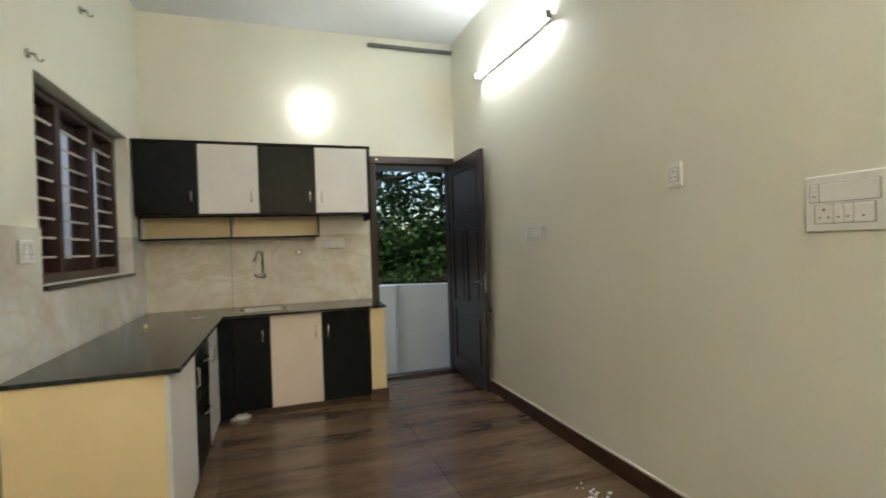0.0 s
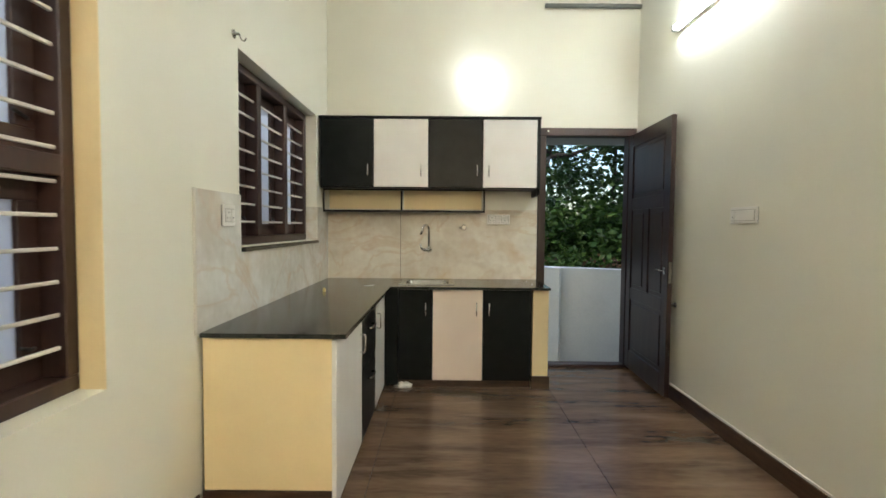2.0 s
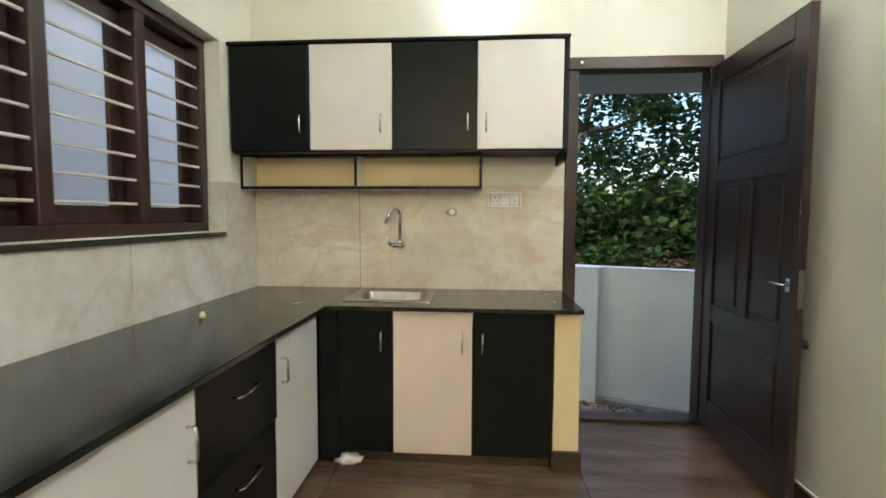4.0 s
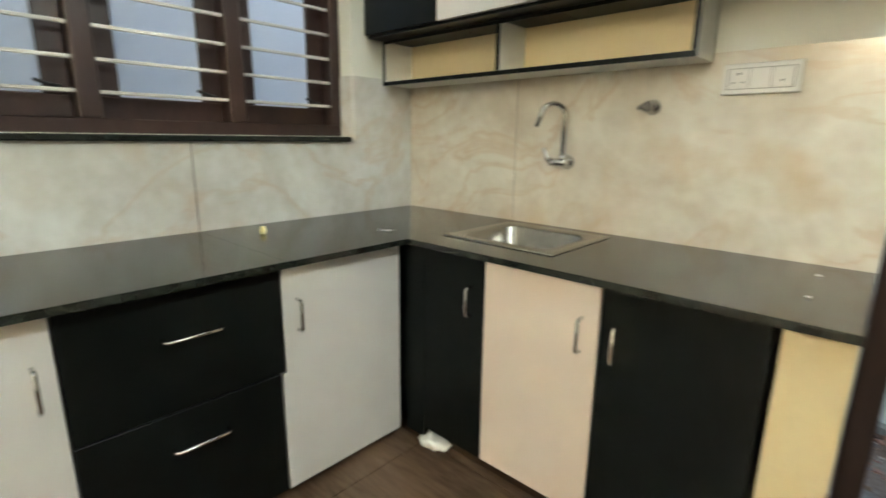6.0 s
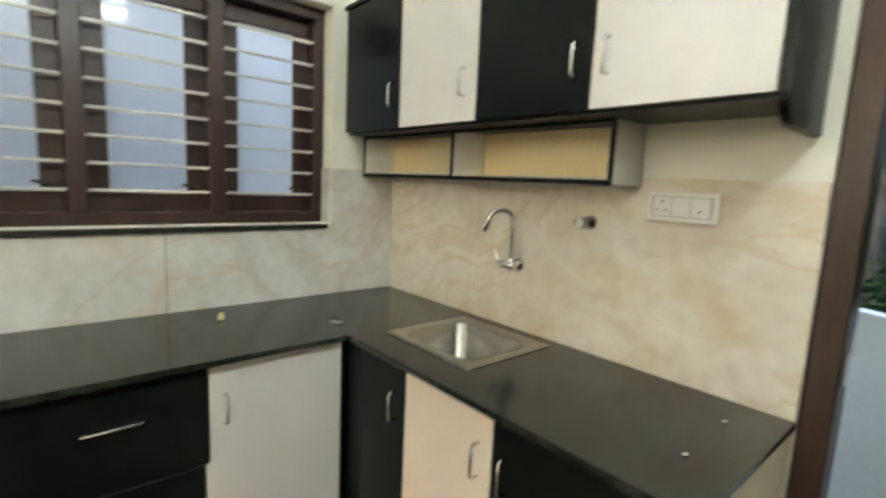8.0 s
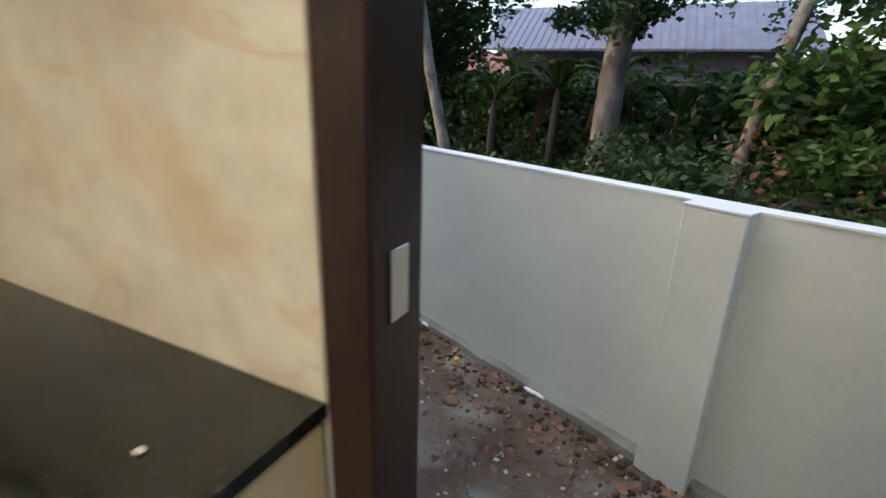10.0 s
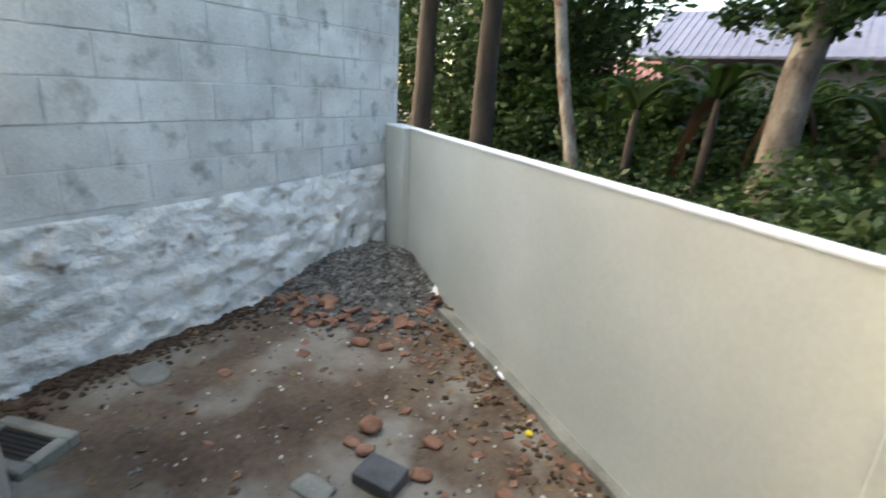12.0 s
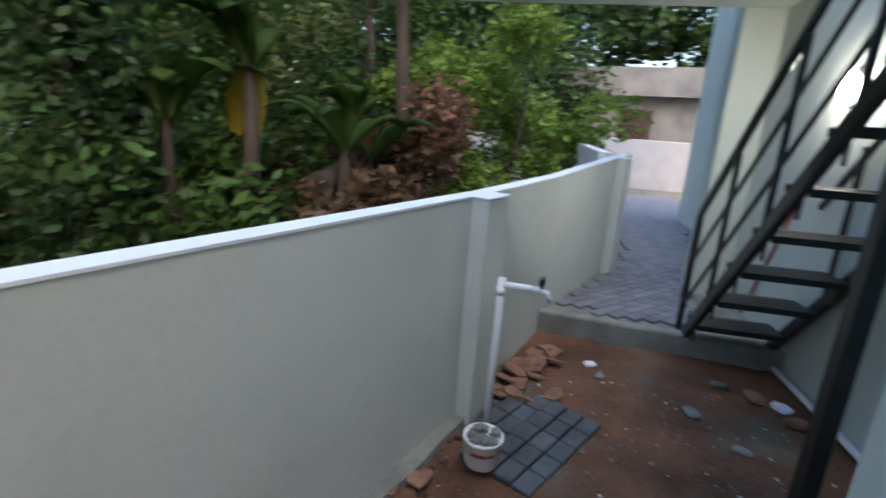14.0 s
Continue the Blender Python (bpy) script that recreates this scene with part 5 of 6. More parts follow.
o = part("planting_bed", boxes((16.05, 16.34, -5.0, 1.2, -0.35, -0.20)), REDSOIL, None, "strip of red soil behind the kerb")
tagged(o, category="planting bed", kind="structure")


def house(name, x, y, rz, w, d, h, roofh, wallm, roofm, lab, flat=False, openings=()):
    u = empty(name, (x, y, GZ), label=lab, category="house")
    u.rotation_euler = (0, 0, radians(rz))
    part("wall", boxes((-w / 2, w / 2, -d / 2, d / 2, -0.3, h)), wallm, u)
    if flat:
        part("roof", boxes((-w / 2 - 0.4, w / 2 + 0.4, -d / 2 - 0.6, d / 2 + 0.4, h + 0.002, h + 0.18), (-w / 2 - 0.4, w / 2 + 0.4, -d / 2 - 0.6, -d / 2 - 0.5, h + 0.182, h + 0.9)), roofm, u)
    else:
        bm = prism(bmesh.new(), [(-d / 2 - 0.7, h - 0.1), (0, h + roofh), (d / 2 + 0.7, h - 0.1), (d / 2 + 0.7, h - 0.02), (0, h + roofh + 0.09), (-d / 2 - 0.7, h - 0.02)], "x", -w / 2 - 0.6, w / 2 + 0.6)
        for k in range(int((w + 1.2) / 0.3)):
            xx = -w / 2 - 0.6 + 0.3 * k
            sub = prism(bmesh.new(), [(-d / 2 - 0.7, h - 0.018), (0, h + roofh + 0.092), (0, h + roofh + 0.12), (-d / 2 - 0.7, h + 0.01)], "x", xx, xx + 0.05)
            part("roof_rib", sub, roofm, u)
        part("roof", bm, roofm, u)
    for nm, a, b, c0, c1 in openings:
        part(nm, boxes((a, b, -d / 2 - 0.03, -d / 2 - 0.002, c0, c1)), BROWNWOOD, u)
    return u


BLUEROOF = mat("blue grey sheet roof", (0.095, 0.10, 0.135), (0.13, 0.135, 0.175), 0.5, scale=2, fine=20)
REDROOF = mat("red clay roof", (0.20, 0.08, 0.06), (0.32, 0.15, 0.12), 0.8, scale=3, fine=30)
# darker than the pale walls it stands for, to hold down their brightness
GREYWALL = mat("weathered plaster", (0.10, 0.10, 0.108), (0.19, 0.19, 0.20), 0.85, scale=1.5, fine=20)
house("neighbour_house", -2.6, 23.5, 10, 11, 6, 3.2, 1.9, GREYWALL, BLUEROOF, "neighbour's house with a blue grey sheet roof, behind the trees", openings=[("window", -3.5, -2.3, 1.2, 2.3), ("door", 0.0, 1.0, 0.0, 2.1)])
house("small_red_house", -9.2, 17.5, 35, 4.5, 3.5, 1.6, 1.3, GREYWALL, REDROOF, "small outhouse with a red clay roof, beyond the wall", openings=[("door", -0.5, 0.4, 0.0, 1.5)])
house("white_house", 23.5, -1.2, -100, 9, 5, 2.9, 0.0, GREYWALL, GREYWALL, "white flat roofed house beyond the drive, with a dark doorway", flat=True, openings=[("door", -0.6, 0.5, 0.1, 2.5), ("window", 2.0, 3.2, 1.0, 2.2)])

# ---- trees ----


def leaf_cloud(name, centres, radii, count, size, material, parent=None, label="", seed=1, droop=0.0, kind=""):
    """Many small folded leaves scattered in clumps round the given centres."""
    g = np.random.RandomState(seed)
    C = np.array(centres, float)
    R = np.array(radii, float).reshape(-1, 1)
    idx = g.randint(0, len(C), count)
    d = g.normal(size=(count, 3))
    d /= np.linalg.norm(d, axis=1, keepdims=True)
    rad = g.uniform(0.25, 1.0, (count, 1)) ** 0.6
    P = C[idx] + d * rad * R[idx] * np.array([1, 1, 0.75])
    s = size * g.uniform(0.5, 1.35, (count, 1))
    a = g.normal(size=(count, 3))
    a[:, 2] = a[:, 2] * 0.5 - droop
    a /= np.linalg.norm(a, axis=1, keepdims=True)
    b = np.cross(a, g.normal(size=(count, 3)))
    b /= np.linalg.norm(b, axis=1, keepdims=True) + 1e-9
    c = np.cross(a, b)
    V = np.stack([P, P + a * s * 0.5 + b * s * 0.26 + c * s * 0.06, P + a * s, P + a * s * 0.5 - b * s * 0.26 + c * s * 0.06], 1).reshape(-1, 3)
    n = np.arange(count) * 4
    F = np.stack([n, n + 1, n + 2, n, n + 2, n + 3], 1).reshape(-1, 3)
    me = bpy.data.meshes.new(name)
    me.vertices.add(len(V))
    me.vertices.foreach_set("co", V.ravel())
    me.loops.add(F.size)
    me.loops.foreach_set("vertex_index", F.ravel().astype(np.int32))
    me.polygons.add(len(F))
    me.polygons.foreach_set("loop_start", (np.arange(len(F)) * 3).astype(np.int32))
    me.update(calc_edges=True)
    me.validate()
    return tagged(mesh_ob(name, me, material, parent, label), kind=kind)


def tree(name, x, y, z0, height, r0, lean, crown_r, leaves, size, bark, leaf, lab, seed, crown_from=0.5, limbs=7):
    g = random.Random(seed)
    t_ = empty(name, (x, y, z0), label=lab, category="tree")
    pts, rad = [], []
    n_ = 9
    for k in range(n_ + 1):
        f = k / n_
        pts.append(Vector((lean[0] * f + g.uniform(-0.06, 0.06) * (k > 0), lean[1] * f + g.uniform(-0.06, 0.06) * (k > 0), height * f)))
        rad.append(r0 * (1 - 0.7 * f) * (1.25 if k == 0 else 1))
    part("trunk", tube(bmesh.new(), pts, rad, 12), bark, t_, smooth=False)
    cs, rs = [], []
    for k in range(limbs):
        f = crown_from + (0.97 - crown_from) * k / max(1, limbs - 1)
        base = pts[0].lerp(pts[-1], f)
        i = min(n_ - 1, int(f * n_))
        base = pts[i].lerp(pts[i + 1], f * n_ - i)
        a = g.uniform(0, 6.28)
        L = crown_r * g.uniform(0.6, 1.1)
        p1 = base + Vector((math.cos(a), math.sin(a), g.uniform(0.15, 0.6))) * L * 0.5
        p2 = p1 + Vector((math.cos(a + g.uniform(-0.5, 0.5)), math.sin(a + g.uniform(-0.5, 0.5)), g.uniform(0.0, 0.5))) * L * 0.5
        part("limb", tube(bmesh.new(), [base, p1, p2], [r0 * 0.35 * (1.2 - f), r0 * 0.2 * (1.2 - f), 0.008], 7), bark, t_)
        for q, s in ((p1, 0.5), (p2, 0.6), ((p1 + p2) / 2 + Vector((g.uniform(-.5, .5), g.uniform(-.5, .5), g.uniform(-.2, .5))), 0.45)):
            cs.append(q)
            rs.append(crown_r * s * g.uniform(0.5, 0.9))
    leaf_cloud("crown", [tuple(c) for c in cs], rs, leaves, size, leaf, t_, seed=seed)
    return t_


Z2 = GZ - 0.12
tree("palm_trunk_tree", -1.75, 6.6, Z2, 9, 0.105, (-1.5, -1.1), 2.0, 4000, 0.35, PALEBARK, LEAF, "tall slender tree with a pale mottled trunk beyond the wall", 21, 0.8, 6)
tree("tree", 0.55, 7.2, Z2, 9, 0.22, (0.1, 0.3), 2.7, 5500, 0.20, GREYBARK, DARKLEAF, "large tree with a thick mottled trunk beyond the wall", 22, 0.58, 9)
tree("tree", -4.45, 5.6, Z2, 8, 0.19, (0.5, 0.2), 2.6, 7000, 0.18, DARKBARK, DARKLEAF, "dark trunked tree close to the block wall", 23, 0.4, 8)
tree("tree", -3.7, 6.4, Z2, 8, 0.22, (0.1, 0.2), 2.8, 7000, 0.18, DARKBARK, LEAF, "dark trunked tree near the corner of the wall", 24, 0.4, 8)
tree("tree", 4.9, 9.8, Z2, 9, 0.07, (0.5, 0.2), 2.6, 2600, 0.2, BARK, DARKLEAF, "tall dark leaved tree behind the house", 26, 0.3, 12)
tree("tree", 9.0, 8.5, Z2, 8, 0.2, (-0.3, 0.2), 3.4, 9000, 0.2, BARK, LEAF, "spreading green tree in the thicket", 27, 0.25, 10)
tree("tree", 12.5, 5.0, Z2, 6, 0.16, (-0.3, 0.2), 3.0, 9000, 0.18, BARK, LEAF, "green tree near the bend of the wall", 28, 0.2, 10)
tree("shrub_tree", 11.4, 1.9, Z2, 2.6, 0.07, (0.2, -0.2), 1.5, 9000, 0.14, BARK, LIMELEAF, "bushy yellow green tree leaning over the wall", 29, 0.15, 9)
tree("tree", 18.0, 4.5, Z2, 7, 0.2, (0.0, 0.2), 3.6, 8000, 0.25, BARK, DARKLEAF, "far tree by the white house", 31, 0.25, 9)
tree("tree", 30.0, -3.0, Z2, 8, 0.25, (0.0, 0.2), 4.6, 8000, 0.3, BARK, DARKLEAF, "large tree behind the white house", 35, 0.3, 9)

tree("tree", 9.2, 2.85, Z2, 5.2, 0.13, (-0.3, 0.3), 1.5, 2600, 0.13, BARK, DARKLEAF, "dark crooked tree behind the compound wall", 36, 0.6, 6)


def forked_tree():
    """A leaning grey tree whose trunk forks at head height into long bent limbs under a thin canopy."""
    g = random.Random(61)
    u = empty("forked_tree", (2.30, 7.3, Z2), label="leaning grey tree forking into bent bare limbs under thin leaves", category="tree")
    part("trunk", tube(bmesh.new(), [(0, 0, 0), (0.03, 0, 0.75), (0.15, 0, 1.7), (0.39, 0.02, 2.85), (0.66, 0.02, 3.6)], [0.12, 0.095, 0.09, 0.085, 0.08], 10), PALEBARK, u)
    limbs = [([(0.66, 0, 3.6), (0.34, 0, 3.98), (0.0, 0, 4.02), (-0.36, 0.05, 4.45), (-0.75, 0.1, 4.75), (-1.5, 0.1, 4.9)], 0.085),
             ([(0.66, 0, 3.6), (1.17, 0.1, 3.63), (1.9, 0.2, 3.9), (2.8, 0.2, 4.0)], 0.06),
             ([(0.66, 0, 3.6), (0.85, 0, 4.5), (1.1, 0.1, 5.6), (1.0, 0.2, 6.8)], 0.06),
             ([(0.15, 0, 1.7), (0.6, -0.1, 1.6), (1.1, -0.1, 1.85)], 0.035),
             ([(1.9, 0.2, 3.9), (2.2, 0.1, 3.2), (2.9, 0.0, 2.9)], 0.025),
             ([(0.0, 0, 4.02), (0.2, 0.1, 4.7), (-0.1, 0.2, 5.5)], 0.035)]
    for pts, r0 in limbs:
        part("limb", tube(bmesh.new(), pts, [r0 * (1 - 0.65 * k / (len(pts) - 1)) for k in range(len(pts))], 8), BARK, u)
    cs = [(g.uniform(0.5, 4.2), g.uniform(-0.6, 0.9), g.uniform(2.7, 5.6)) for _ in range(34)]
    cs += [(g.uniform(-2.0, 0.6), g.uniform(-0.5, 0.6), g.uniform(4.7, 6.2)) for _ in range(12)]
    leaf_cloud("crown", cs, [g.uniform(0.25, 0.6) for _ in cs], 3300, 0.17, DARKLEAF, u, seed=62)
    return u


forked_tree()
SHRUB = [(3.9, 6.9, 0.9), (4.6, 7.0, 0.8), (2.9, 7.1, 1.3), (3.8, 7.3, 1.7), (4.7, 7.4, 1.5), (5.4, 7.2, 1.0)]
leaf_cloud("broad_leaved_shrub", SHRUB, [0.75] * 6, 2800, 0.20, LEAF, None, "broad leaved green shrub beyond the compound wall", seed=63, droop=0.3, kind="stuff")


# the creeper-covered tree
ct = tree("creeper_tree", 5.6, 4.3, Z2, 6.5, 0.16, (0.1, 0.3), 1.6, 4500, 0.13, BARK, DARKLEAF, "tree trunk wrapped in dark heart leaved creeper", 32, 0.6, 6)
leaf_cloud("creeper", [(0, 0, 0.3 + 0.4 * k) for k in range(13)], [0.62 - 0.02 * k for k in range(13)], 9000, 0.12, DARKLEAF, ct, "dark creeper leaves", seed=33, droop=0.5)


leaf_cloud("young_creeper", [(-0.2, -0.3, 0.5), (0.2, -0.35, 0.9), (-0.1, -0.4, 1.3), (0.35, -0.3, 0.6)], [0.3] * 4, 260, 0.16, LEAF, ct, "fresh green heart shaped creeper leaves", seed=34, droop=0.6)


def banana(x, y, z0, h, n, seed, yellow=False, lab="banana plant with torn broad leaves beyond the wall"):
    g = random.Random(seed)
    u = empty("banana_plant", (x, y, z0), label=lab, category="plant")
    part("stem", tube(bmesh.new(), [(0, 0, 0), (0.03, 0, h * 0.5), (0.05, 0.02, h * 0.75)], [0.085, 0.07, 0.04], 10), BARK, u)
    for k in range(n):
        a = g.uniform(0, 6.28)
        L, wd = g.uniform(0.9, 1.4), g.uniform(0.13, 0.2)
        bm = bmesh.new()
        prev = None
        dead = g.random() < 0.12 or (yellow and k == 0)
        for i in range(10):
            f = i / 9
            rise = h * 0.72 + (0.35 * f - 1.5 * f * f if dead else 1.15 * f - 0.85 * f * f) * L
            out = L * f * (0.45 if dead else 0.62)
            c = Vector((math.cos(a) * out + 0.05, math.sin(a) * out, rise))
            w_ = wd * math.sin(math.pi * min(1, f * 0.93 + 0.05)) ** 0.6 * (1 - 0.25 * g.random())
            s = Vector((-math.sin(a), math.cos(a), -0.25)) * w_
            s2 = Vector((math.sin(a), -math.cos(a), -0.25)) * w_
            row = [bm.verts.new(c + s), bm.verts.new(c), bm.verts.new(c + s2)]
            if prev:
                bm.faces.new((prev[0], prev[1], row[1], row[0]))
                bm.faces.new((prev[1], prev[2], row[2], row[1]))
            prev = row
        bmesh.ops.solidify(bm, geom=bm.faces[:], thickness=0.004)
        part("leaf", bm, YLEAF if yellow and k == 0 else (DRYLEAF if dead else BANANA), u, "", True)
    return u


banana(6.44, 3.39, Z2, 2.9, 8, 1, True, "banana plant with one hanging yellow leaf beyond the wall")
banana(7.9, 2.9, Z2, 1.7, 7, 2)
banana(6.9, 2.7, Z2, 1.9, 8, 8)
banana(8.4, 3.4, Z2, 2.3, 8, 9)
banana(6.0, 3.9, Z2, 2.2, 6, 3)
banana(-0.6, 8.0, Z2, 2.5, 8, 10)
banana(-1.6, 7.6, Z2, 2.2, 8, 11)
banana(0.1, 8.9, Z2, 2.6, 8, 12)
banana(1.3, 8.4, Z2, 2.0, 7, 13)
banana(-1.4, 9.5, Z2, 2.2, 7, 4)
banana(-0.1, 9.9, Z2, 2.4, 7, 5)
banana(-3.3, 9.6, Z2, 1.8, 6, 6)

# thicket behind the wall
def thicket(name, n, box_, size, material, lab, count, seed, r0=0.5, r1=0.9):
    g = np.random.RandomState(seed)
    x0, x1, y0, y1, z0, z1 = box_
    C = [(g.uniform(x0, x1), g.uniform(y0, y1), g.uniform(z0, z1)) for _ in range(n)]
    leaf_cloud(name, C, [g.uniform(r0, r1) for _ in range(n)], count, size, material, None, lab, seed, kind="stuff")


thicket("hanging_creeper", 26, (-0.4, 1.2, 6.8, 8.0, 2.0, 5.5), 0.13, DARKLEAF, "dark creeper leaves hanging round the thick trunk", 5200, 64, 0.22, 0.45)
thicket("far_canopy", 46, (-3.0, 6.0, 14.0, 18.0, 3.0, 7.5), 0.22, DARKLEAF, "thin canopy of far trees against the sky", 5500, 65, 0.6, 1.1)
thicket("undergrowth", 60, (-6, 6.5, 8.5, 11, -0.3, 0.7), 0.16, DARKLEAF, "dense dark green undergrowth beyond the wall", 22000, 41)
thicket("undergrowth", 40, (-6, 1.6, 9.2, 11.5, 0.3, 1.35), 0.18, LEAF, "dense green undergrowth beyond the wall", 15000, 54)
thicket("undergrowth", 30, (1.7, 5.2, 7.9, 9.4, 0.2, 1.35), 0.18, DARKLEAF, "dense green undergrowth behind the forked tree", 10000, 59)
thicket("undergrowth", 50, (6.6, 14, 5.5, 9.5, -0.3, 2.6), 0.15, LEAF, "dense green undergrowth beyond the wall", 24000, 42)
thicket("undergrowth", 24, (3, 6.8, 5.8, 8.5, -0.4, 0.55), 0.15, LEAF, "dense green undergrowth beyond the wall", 12000, 55, 0.4, 0.75)
thicket("undergrowth", 30, (0.5, 6.5, 4.2, 7.0, -0.5, 0.5), 0.12, DARKLEAF, "low dark undergrowth close behind the wall", 12000, 43, 0.3, 0.6)
thicket("undergrowth", 34, (6.0, 12, 2.6, 5.5, -0.5, 0.9), 0.14, LEAF, "low green undergrowth near the banana plants", 14000, 44, 0.3, 0.7)
thicket("dry_undergrowth", 34, (1.5, 11.5, 4.0, 7.5, -0.4, 0.5), 0.10, DRYLEAF, "dry brown leaves and stems in the thicket", 3600, 45, 0.3, 0.6)
thicket("far_foliage", 90, (-22, 24, 24, 34, -0.5, 2.8), 0.40, DARKLEAF, "far band of trees", 34000, 46, 1.0, 1.8)
thicket("far_foliage", 60, (14, 34, 6, 22, 0, 5.0), 0.4, LEAF, "far band of trees beyond the drive", 22000, 47, 1.4, 2.4)
thicket("mid_foliage", 40, (-12, -4.5, 8, 16, -0.3, 3.6), 0.2, DARKLEAF, "green bushes by the block wall", 16000, 48, 0.8, 1.4)
thicket("tall_foliage", 50, (-16, -6, 8, 13, 0.0, 6.5), 0.2, DARKLEAF, "tall dark foliage past the block wall", 20000, 58, 0.8, 1.4)
thicket("tall_foliage", 60, (-9, -3.4, 9, 12.5, 1.5, 6.5), 0.2, DARKLEAF, "tall dark foliage behind the corner of the wall", 22000, 50, 0.7, 1.3)
thicket("canopy_leaves", 40, (3.6, 8, 7.5, 12, 2.2, 5.5), 0.17, DARKLEAF, "thin canopy of leaves against the sky", 5000, 51, 0.6, 1.1)
thicket("tall_foliage", 50, (26, 33, -12, 6, 1.0, 9.0), 0.45, DARKLEAF, "tall dark trees behind the white house", 34000, 56, 1.2, 2.2)
thicket("tall_foliage", 44, (7, 15, 8, 13, 1.5, 6.0), 0.2, DARKLEAF, "tall foliage behind the banana plants", 18000, 57, 0.7, 1.3)
thicket("tall_foliage", 36, (15, 22, 1.0, 9, 1.0, 5.5), 0.22, DARKLEAF, "tall foliage at the bend of the drive", 16000, 52, 0.8, 1.4)
thicket("rust_leaves", 9, (8.6, 9.8, 2.3, 3.0, 0.7, 1.5), 0.11, RUSTLEAF, "clump of withered pinkish brown leaves behind the wall", 1500, 66, 0.22, 0.4)
thicket("olive_undergrowth", 16, (7.2, 12, 3.6, 6.5, 0.3, 2.4), 0.13, OLIVELEAF, "patches of olive green leaves in the thicket", 3200, 67, 0.25, 0.5)
thicket("dry_stems", 18, (6.3, 8.6, 2.3, 3.3, -0.3, 0.5), 0.13, DRYLEAF, "dry brown banana leaves hanging over cut logs", 3200, 68, 0.25, 0.45)
thicket("undergrowth", 40, (-5.5, 2.5, 4.6, 8.6, -0.55, -0.05), 0.13, DARKLEAF, "low dark undergrowth on the ground beyond the wall", 12000, 69, 0.35, 0.65)
thicket("dead_leaves", 14, (8.3, 10.3, 2.2, 3.6, 0.3, 1.3), 0.12, DRYLEAF, "clumps of dry brown leaves behind the wall", 3500, 53, 0.25, 0.45)
thicket("yellow_bush", 16, (9.5, 12.2, 2.2, 3.8, 0.2, 1.9), 0.13, LIMELEAF, "yellow green bush behind the wall", 8000, 49, 0.35, 0.7)

# fallen log and bent limb
o = part("bent_limb", tube(bmesh.new(), [(2.55, 6.2, -0.4), (3.0, 6.1, 0.05), (3.6, 6.0, 0.0), (4.2, 5.8, 0.22), (4.9, 5.6, 0.0), (5.2, 5.5, -0.2)], [0.09, 0.08, 0.06, 0.05, 0.035, 0.02], 9), BARK, None, "bent bare grey limb lying in the thicket")
tagged(o, category="branch")
for k, (x, y, z, l_, a_) in enumerate([(6.9, 2.75, 0.12, 0.8, 15), (7.2, 2.85, 0.32, 0.7, -10), (7.5, 2.7, 0.10, 0.9, 30), (7.0, 2.9, 0.52, 0.6, 5)]):
    d_v = Vector((math.cos(radians(a_)), math.sin(radians(a_)), 0.12)) * l_ / 2
    o = part("cut_log", tube(bmesh.new(), [Vector((x, y, z)) - d_v, Vector((x, y, z)) + d_v * 0.2, Vector((x, y, z)) + d_v], [0.11, 0.115, 0.10], 10), BARK, None, "short cut log heaped with others behind the wall")
    tagged(o, category="log", group="cut logs behind the wall")
o = part("fallen_log", tube(bmesh.new(), [(6.9, 2.9, -0.1), (7.6, 2.9, 0.18), (8.6, 2.7, 0.15), (9.4, 2.5, 0.0)], [0.10, 0.12, 0.11, 0.08], 10), BARK, None, "old fallen log behind the wall")
tagged(o, category="log")

# the yard lies a few degrees askew to the house: turn all of it about the first pilaster
YARD = Matrix.Translation((2.49, 1.543, 0)) @ Matrix.Rotation(radians(-5.5), 4, "Z") @ Matrix.Translation((-2.49, -1.543, 0))
HOUSE_THINGS = ("boundary_wall", "staircase", "drain_chamber", "waste_pipe", "outdoor_lamp", "roof_slab", "red_conduit", "ground_pipe")
for ob in [o for o in scene.objects if o not in BEFORE and not o.parent]:
    if not ob.name.startswith(HOUSE_THINGS):
        ob.matrix_world = YARD @ ob.matrix_basis

# ---- pieces: floor tiles, wall blocks, pavers ----
def shared(name, bm, material):
    me = bpy.data.meshes.new(name)
    bm.to_mesh(me)
    bm.free()
    me.materials.append(material)
    return me


def piece(name, me, m, parent):
    o = new(name, me)
    o.parent = parent
    o.matrix_local = m
    return o


tile_me = {}
TW, TD, G = 1.2, 0.6, 0.0015
xedges = [0.0, 0.70, 1.90, W]
for i in range(3):
    a, b = xedges[i], xedges[i + 1]
    y = 0.0
    while y > YB + 0.01:
        y2 = max(y - TD, YB)
        key = (i, round(y - y2, 3))
        if key not in tile_me:
            tile_me[key] = shared("floor_tile", boxes((0, b - a - 2 * G, 0, y - y2 - 2 * G, -0.0115, 0), bevel=0.0008), WOODTILE)
        piece("floor_tile", tile_me[key], Matrix.Translation((a + G, y2 + G, 0)), slab)
        y = y2
piece("floor_tile", shared("floor_tile", boxes((0, 0.82, 0, 0.19, -0.0215, -0.0195)), WOODTILE), Matrix.Translation((1.935, 0.003, 0)), slab)

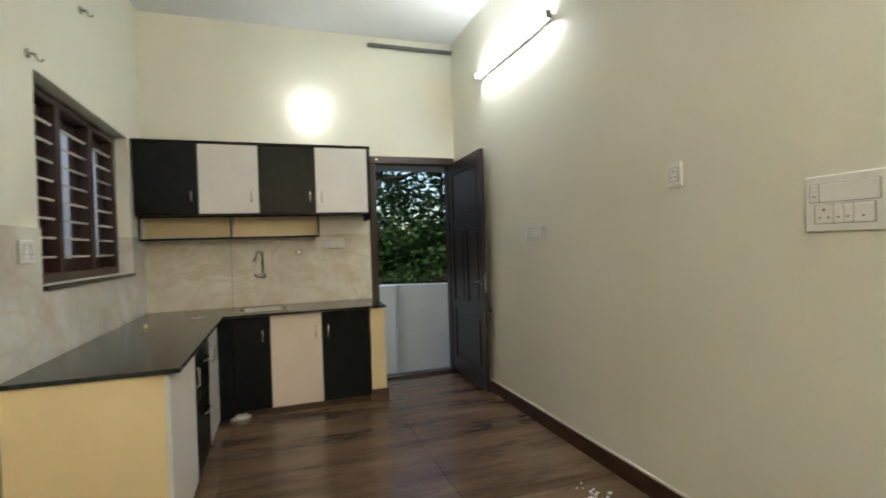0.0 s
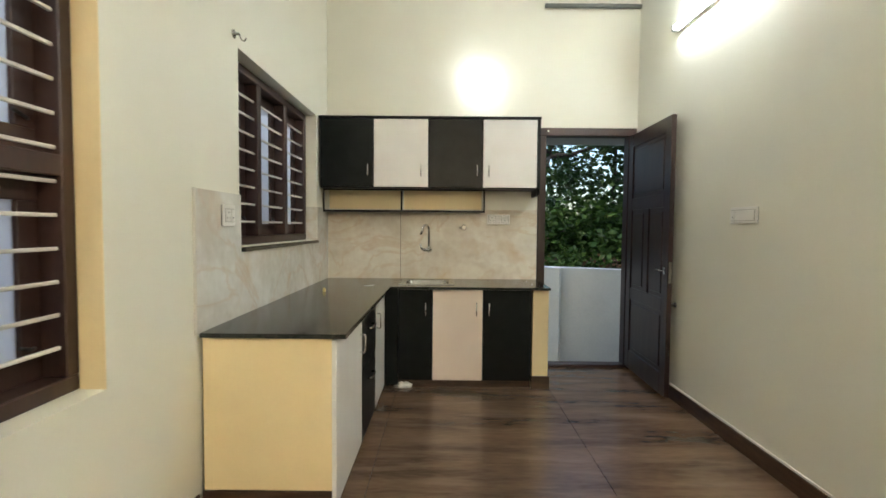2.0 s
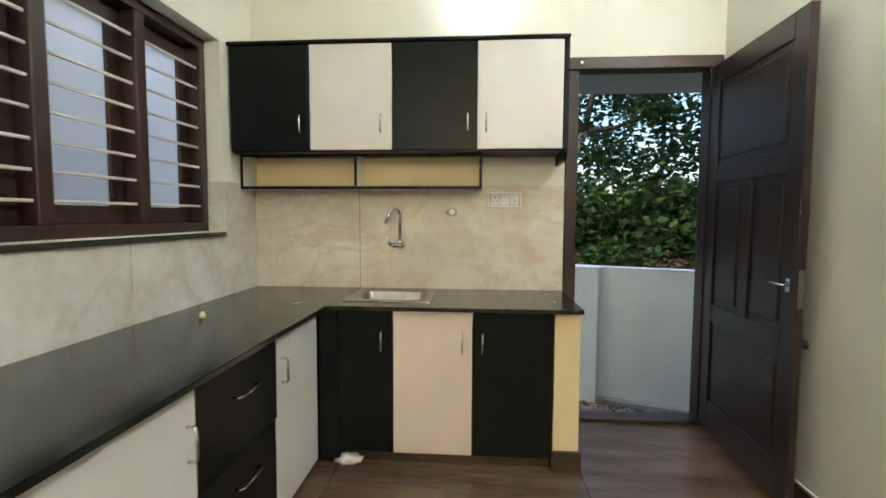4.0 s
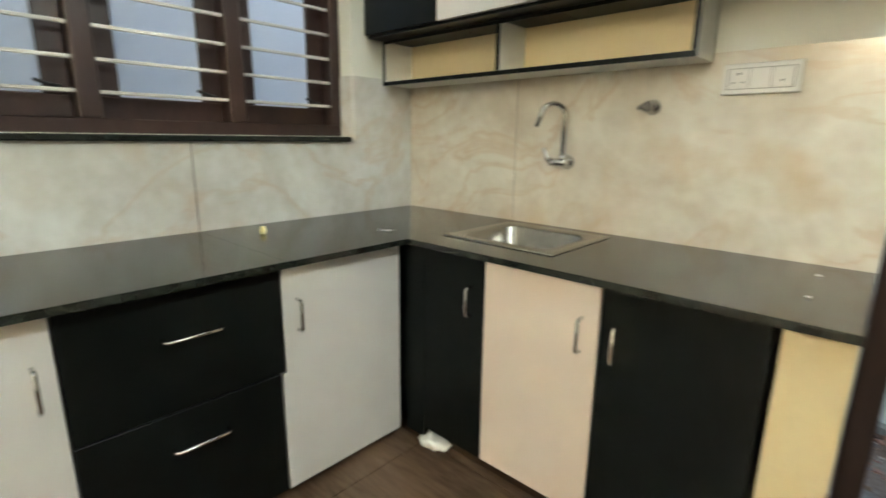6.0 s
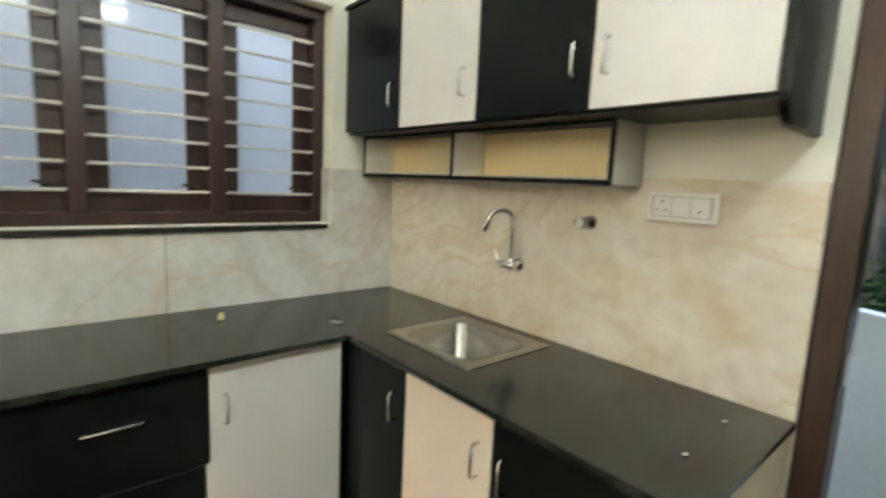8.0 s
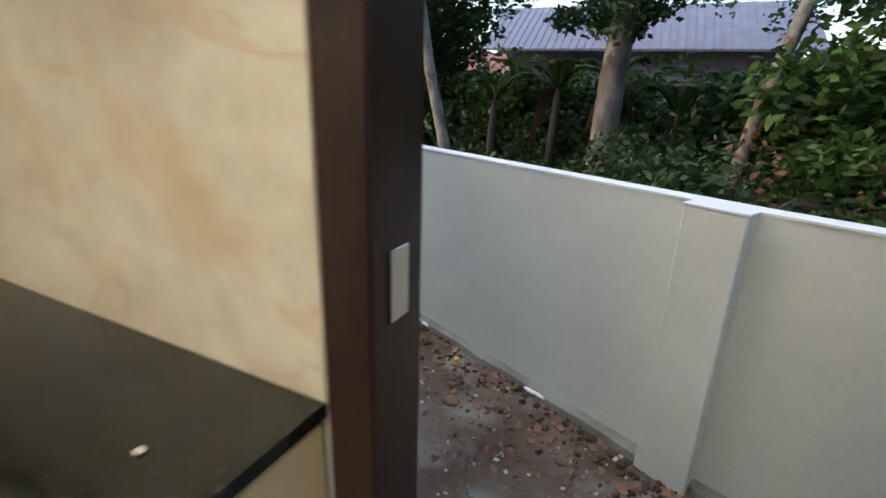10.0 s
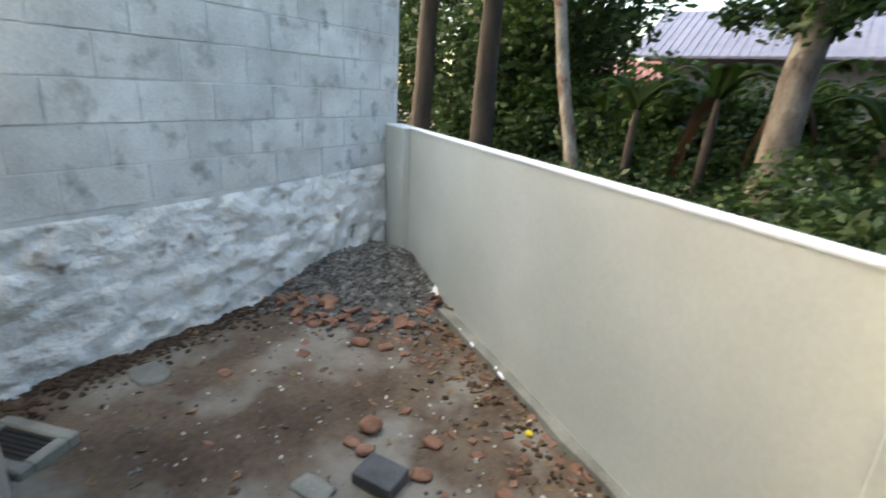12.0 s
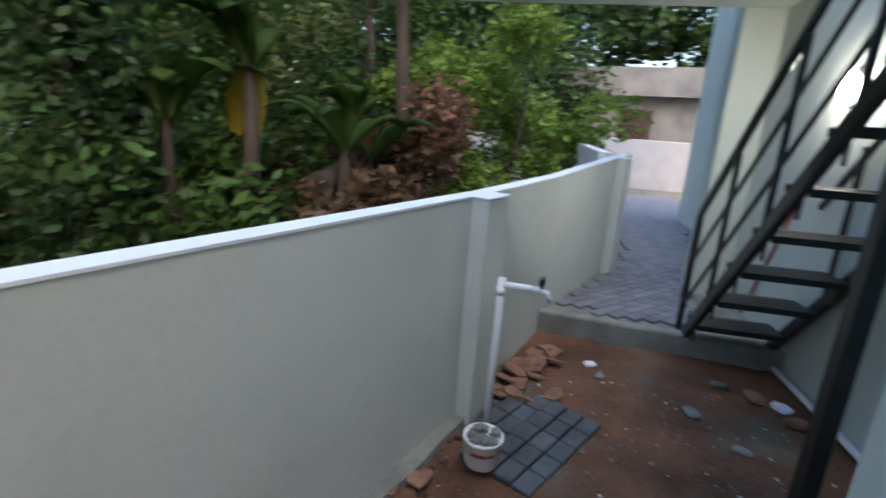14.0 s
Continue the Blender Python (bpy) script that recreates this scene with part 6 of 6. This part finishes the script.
# concrete blocks on the mortar core
BWD, BHT, J = 0.46, 0.235, 0.008
bl_me = shared("block", boxes((0, BWD - J, -0.017, -0.0125, 0, BHT - J), bevel=0.003), BLOCK)
zrow, k = 0.375, 0
while zrow < 2.6:
    u0 = -0.2 * (k % 2)
    while u0 < BL:
        if True:
            lo, hi = max(u0, 0), min(u0 + BWD - J, BL)
            if hi - lo > 0.05:
                jit = 0.003 * r.uniform(-1, 1)
                m = MB @ Matrix.Translation((lo, jit, zrow)) @ Matrix.Diagonal(((hi - lo) / (BWD - J), 1, 1, 1))
                piece("block", bl_me, m, bw)
        u0 += BWD
    zrow += BHT
    k += 1

# drive pavers, laid askew
pm = shared("paver", boxes((0, 0.195, 0, 0.095, -0.02, 0.022), bevel=0.004), PAVER2)
rot = Matrix.Rotation(radians(-38), 4, "Z")
cnt = 0
far_v, far_f = [], []
for i in range(-60, 80):
    for j in range(-90, 110):
        p = rot @ Vector((i * 0.2 + 0.1 * (j % 2), j * 0.1, 0)) + Vector((9.0, -0.5, 0))
        top = float(np.interp(p.x, [q[0] for q in LINE] + [15.8], [q[1] for q in LINE] + [1.35])) - 0.1
        if 6.62 < p.x < 15.8 and -4.0 < p.y < top and p.y > -0.55 - 0.16 * max(0, p.x - 7.2):
            if p.x < 8.8 and cnt < 300:
                piece("paver", pm, Matrix.Translation((p.x, p.y, -0.325)) @ rot, pv_bed)
                cnt += 1
            else:
                q = [rot @ Vector(c) + Vector((p.x, p.y, -0.325)) for c in ((0, 0, 0.022), (0.195, 0, 0.022), (0.195, 0.095, 0.022), (0, 0.095, 0.022), (0, 0, 0), (0.195, 0, 0), (0.195, 0.095, 0), (0, 0.095, 0))]
                n0 = len(far_v)
                far_v.extend(map(tuple, q))
                far_f.extend([(n0, n0 + 1, n0 + 2, n0 + 3), (n0, n0 + 4, n0 + 5, n0 + 1), (n0 + 1, n0 + 5, n0 + 6, n0 + 2), (n0 + 2, n0 + 6, n0 + 7, n0 + 3), (n0 + 3, n0 + 7, n0 + 4, n0)])
me = bpy.data.meshes.new("pavers")
me.from_pydata(far_v, [], far_f)
tagged(mesh_ob("pavers", me, PAVER2, pv_bed), kind="stuff")

# crumbs of plaster on the floor by the east wall
crumb_me = []
gc = random.Random(12)
for k in range(26):
    cx, cy = 2.52, -2.62
    bm = bmesh.new()
    bmesh.ops.create_icosphere(bm, subdivisions=1, radius=gc.uniform(0.004, 0.013))
    ox, oy = gc.gauss(0, 0.05), gc.gauss(0, 0.09)
    for vv in bm.verts:
        vv.co = Vector((vv.co.x * gc.uniform(0.8, 1.4), vv.co.y, vv.co.z * 0.5)) + Vector((cx + ox, cy + oy, 0.004))
    o = part("plaster_crumb", bm, INNER, None, "small crumb of pale plaster on the dark wooden floor")
    tagged(o, category="crumb", group="plaster crumbs on the floor")
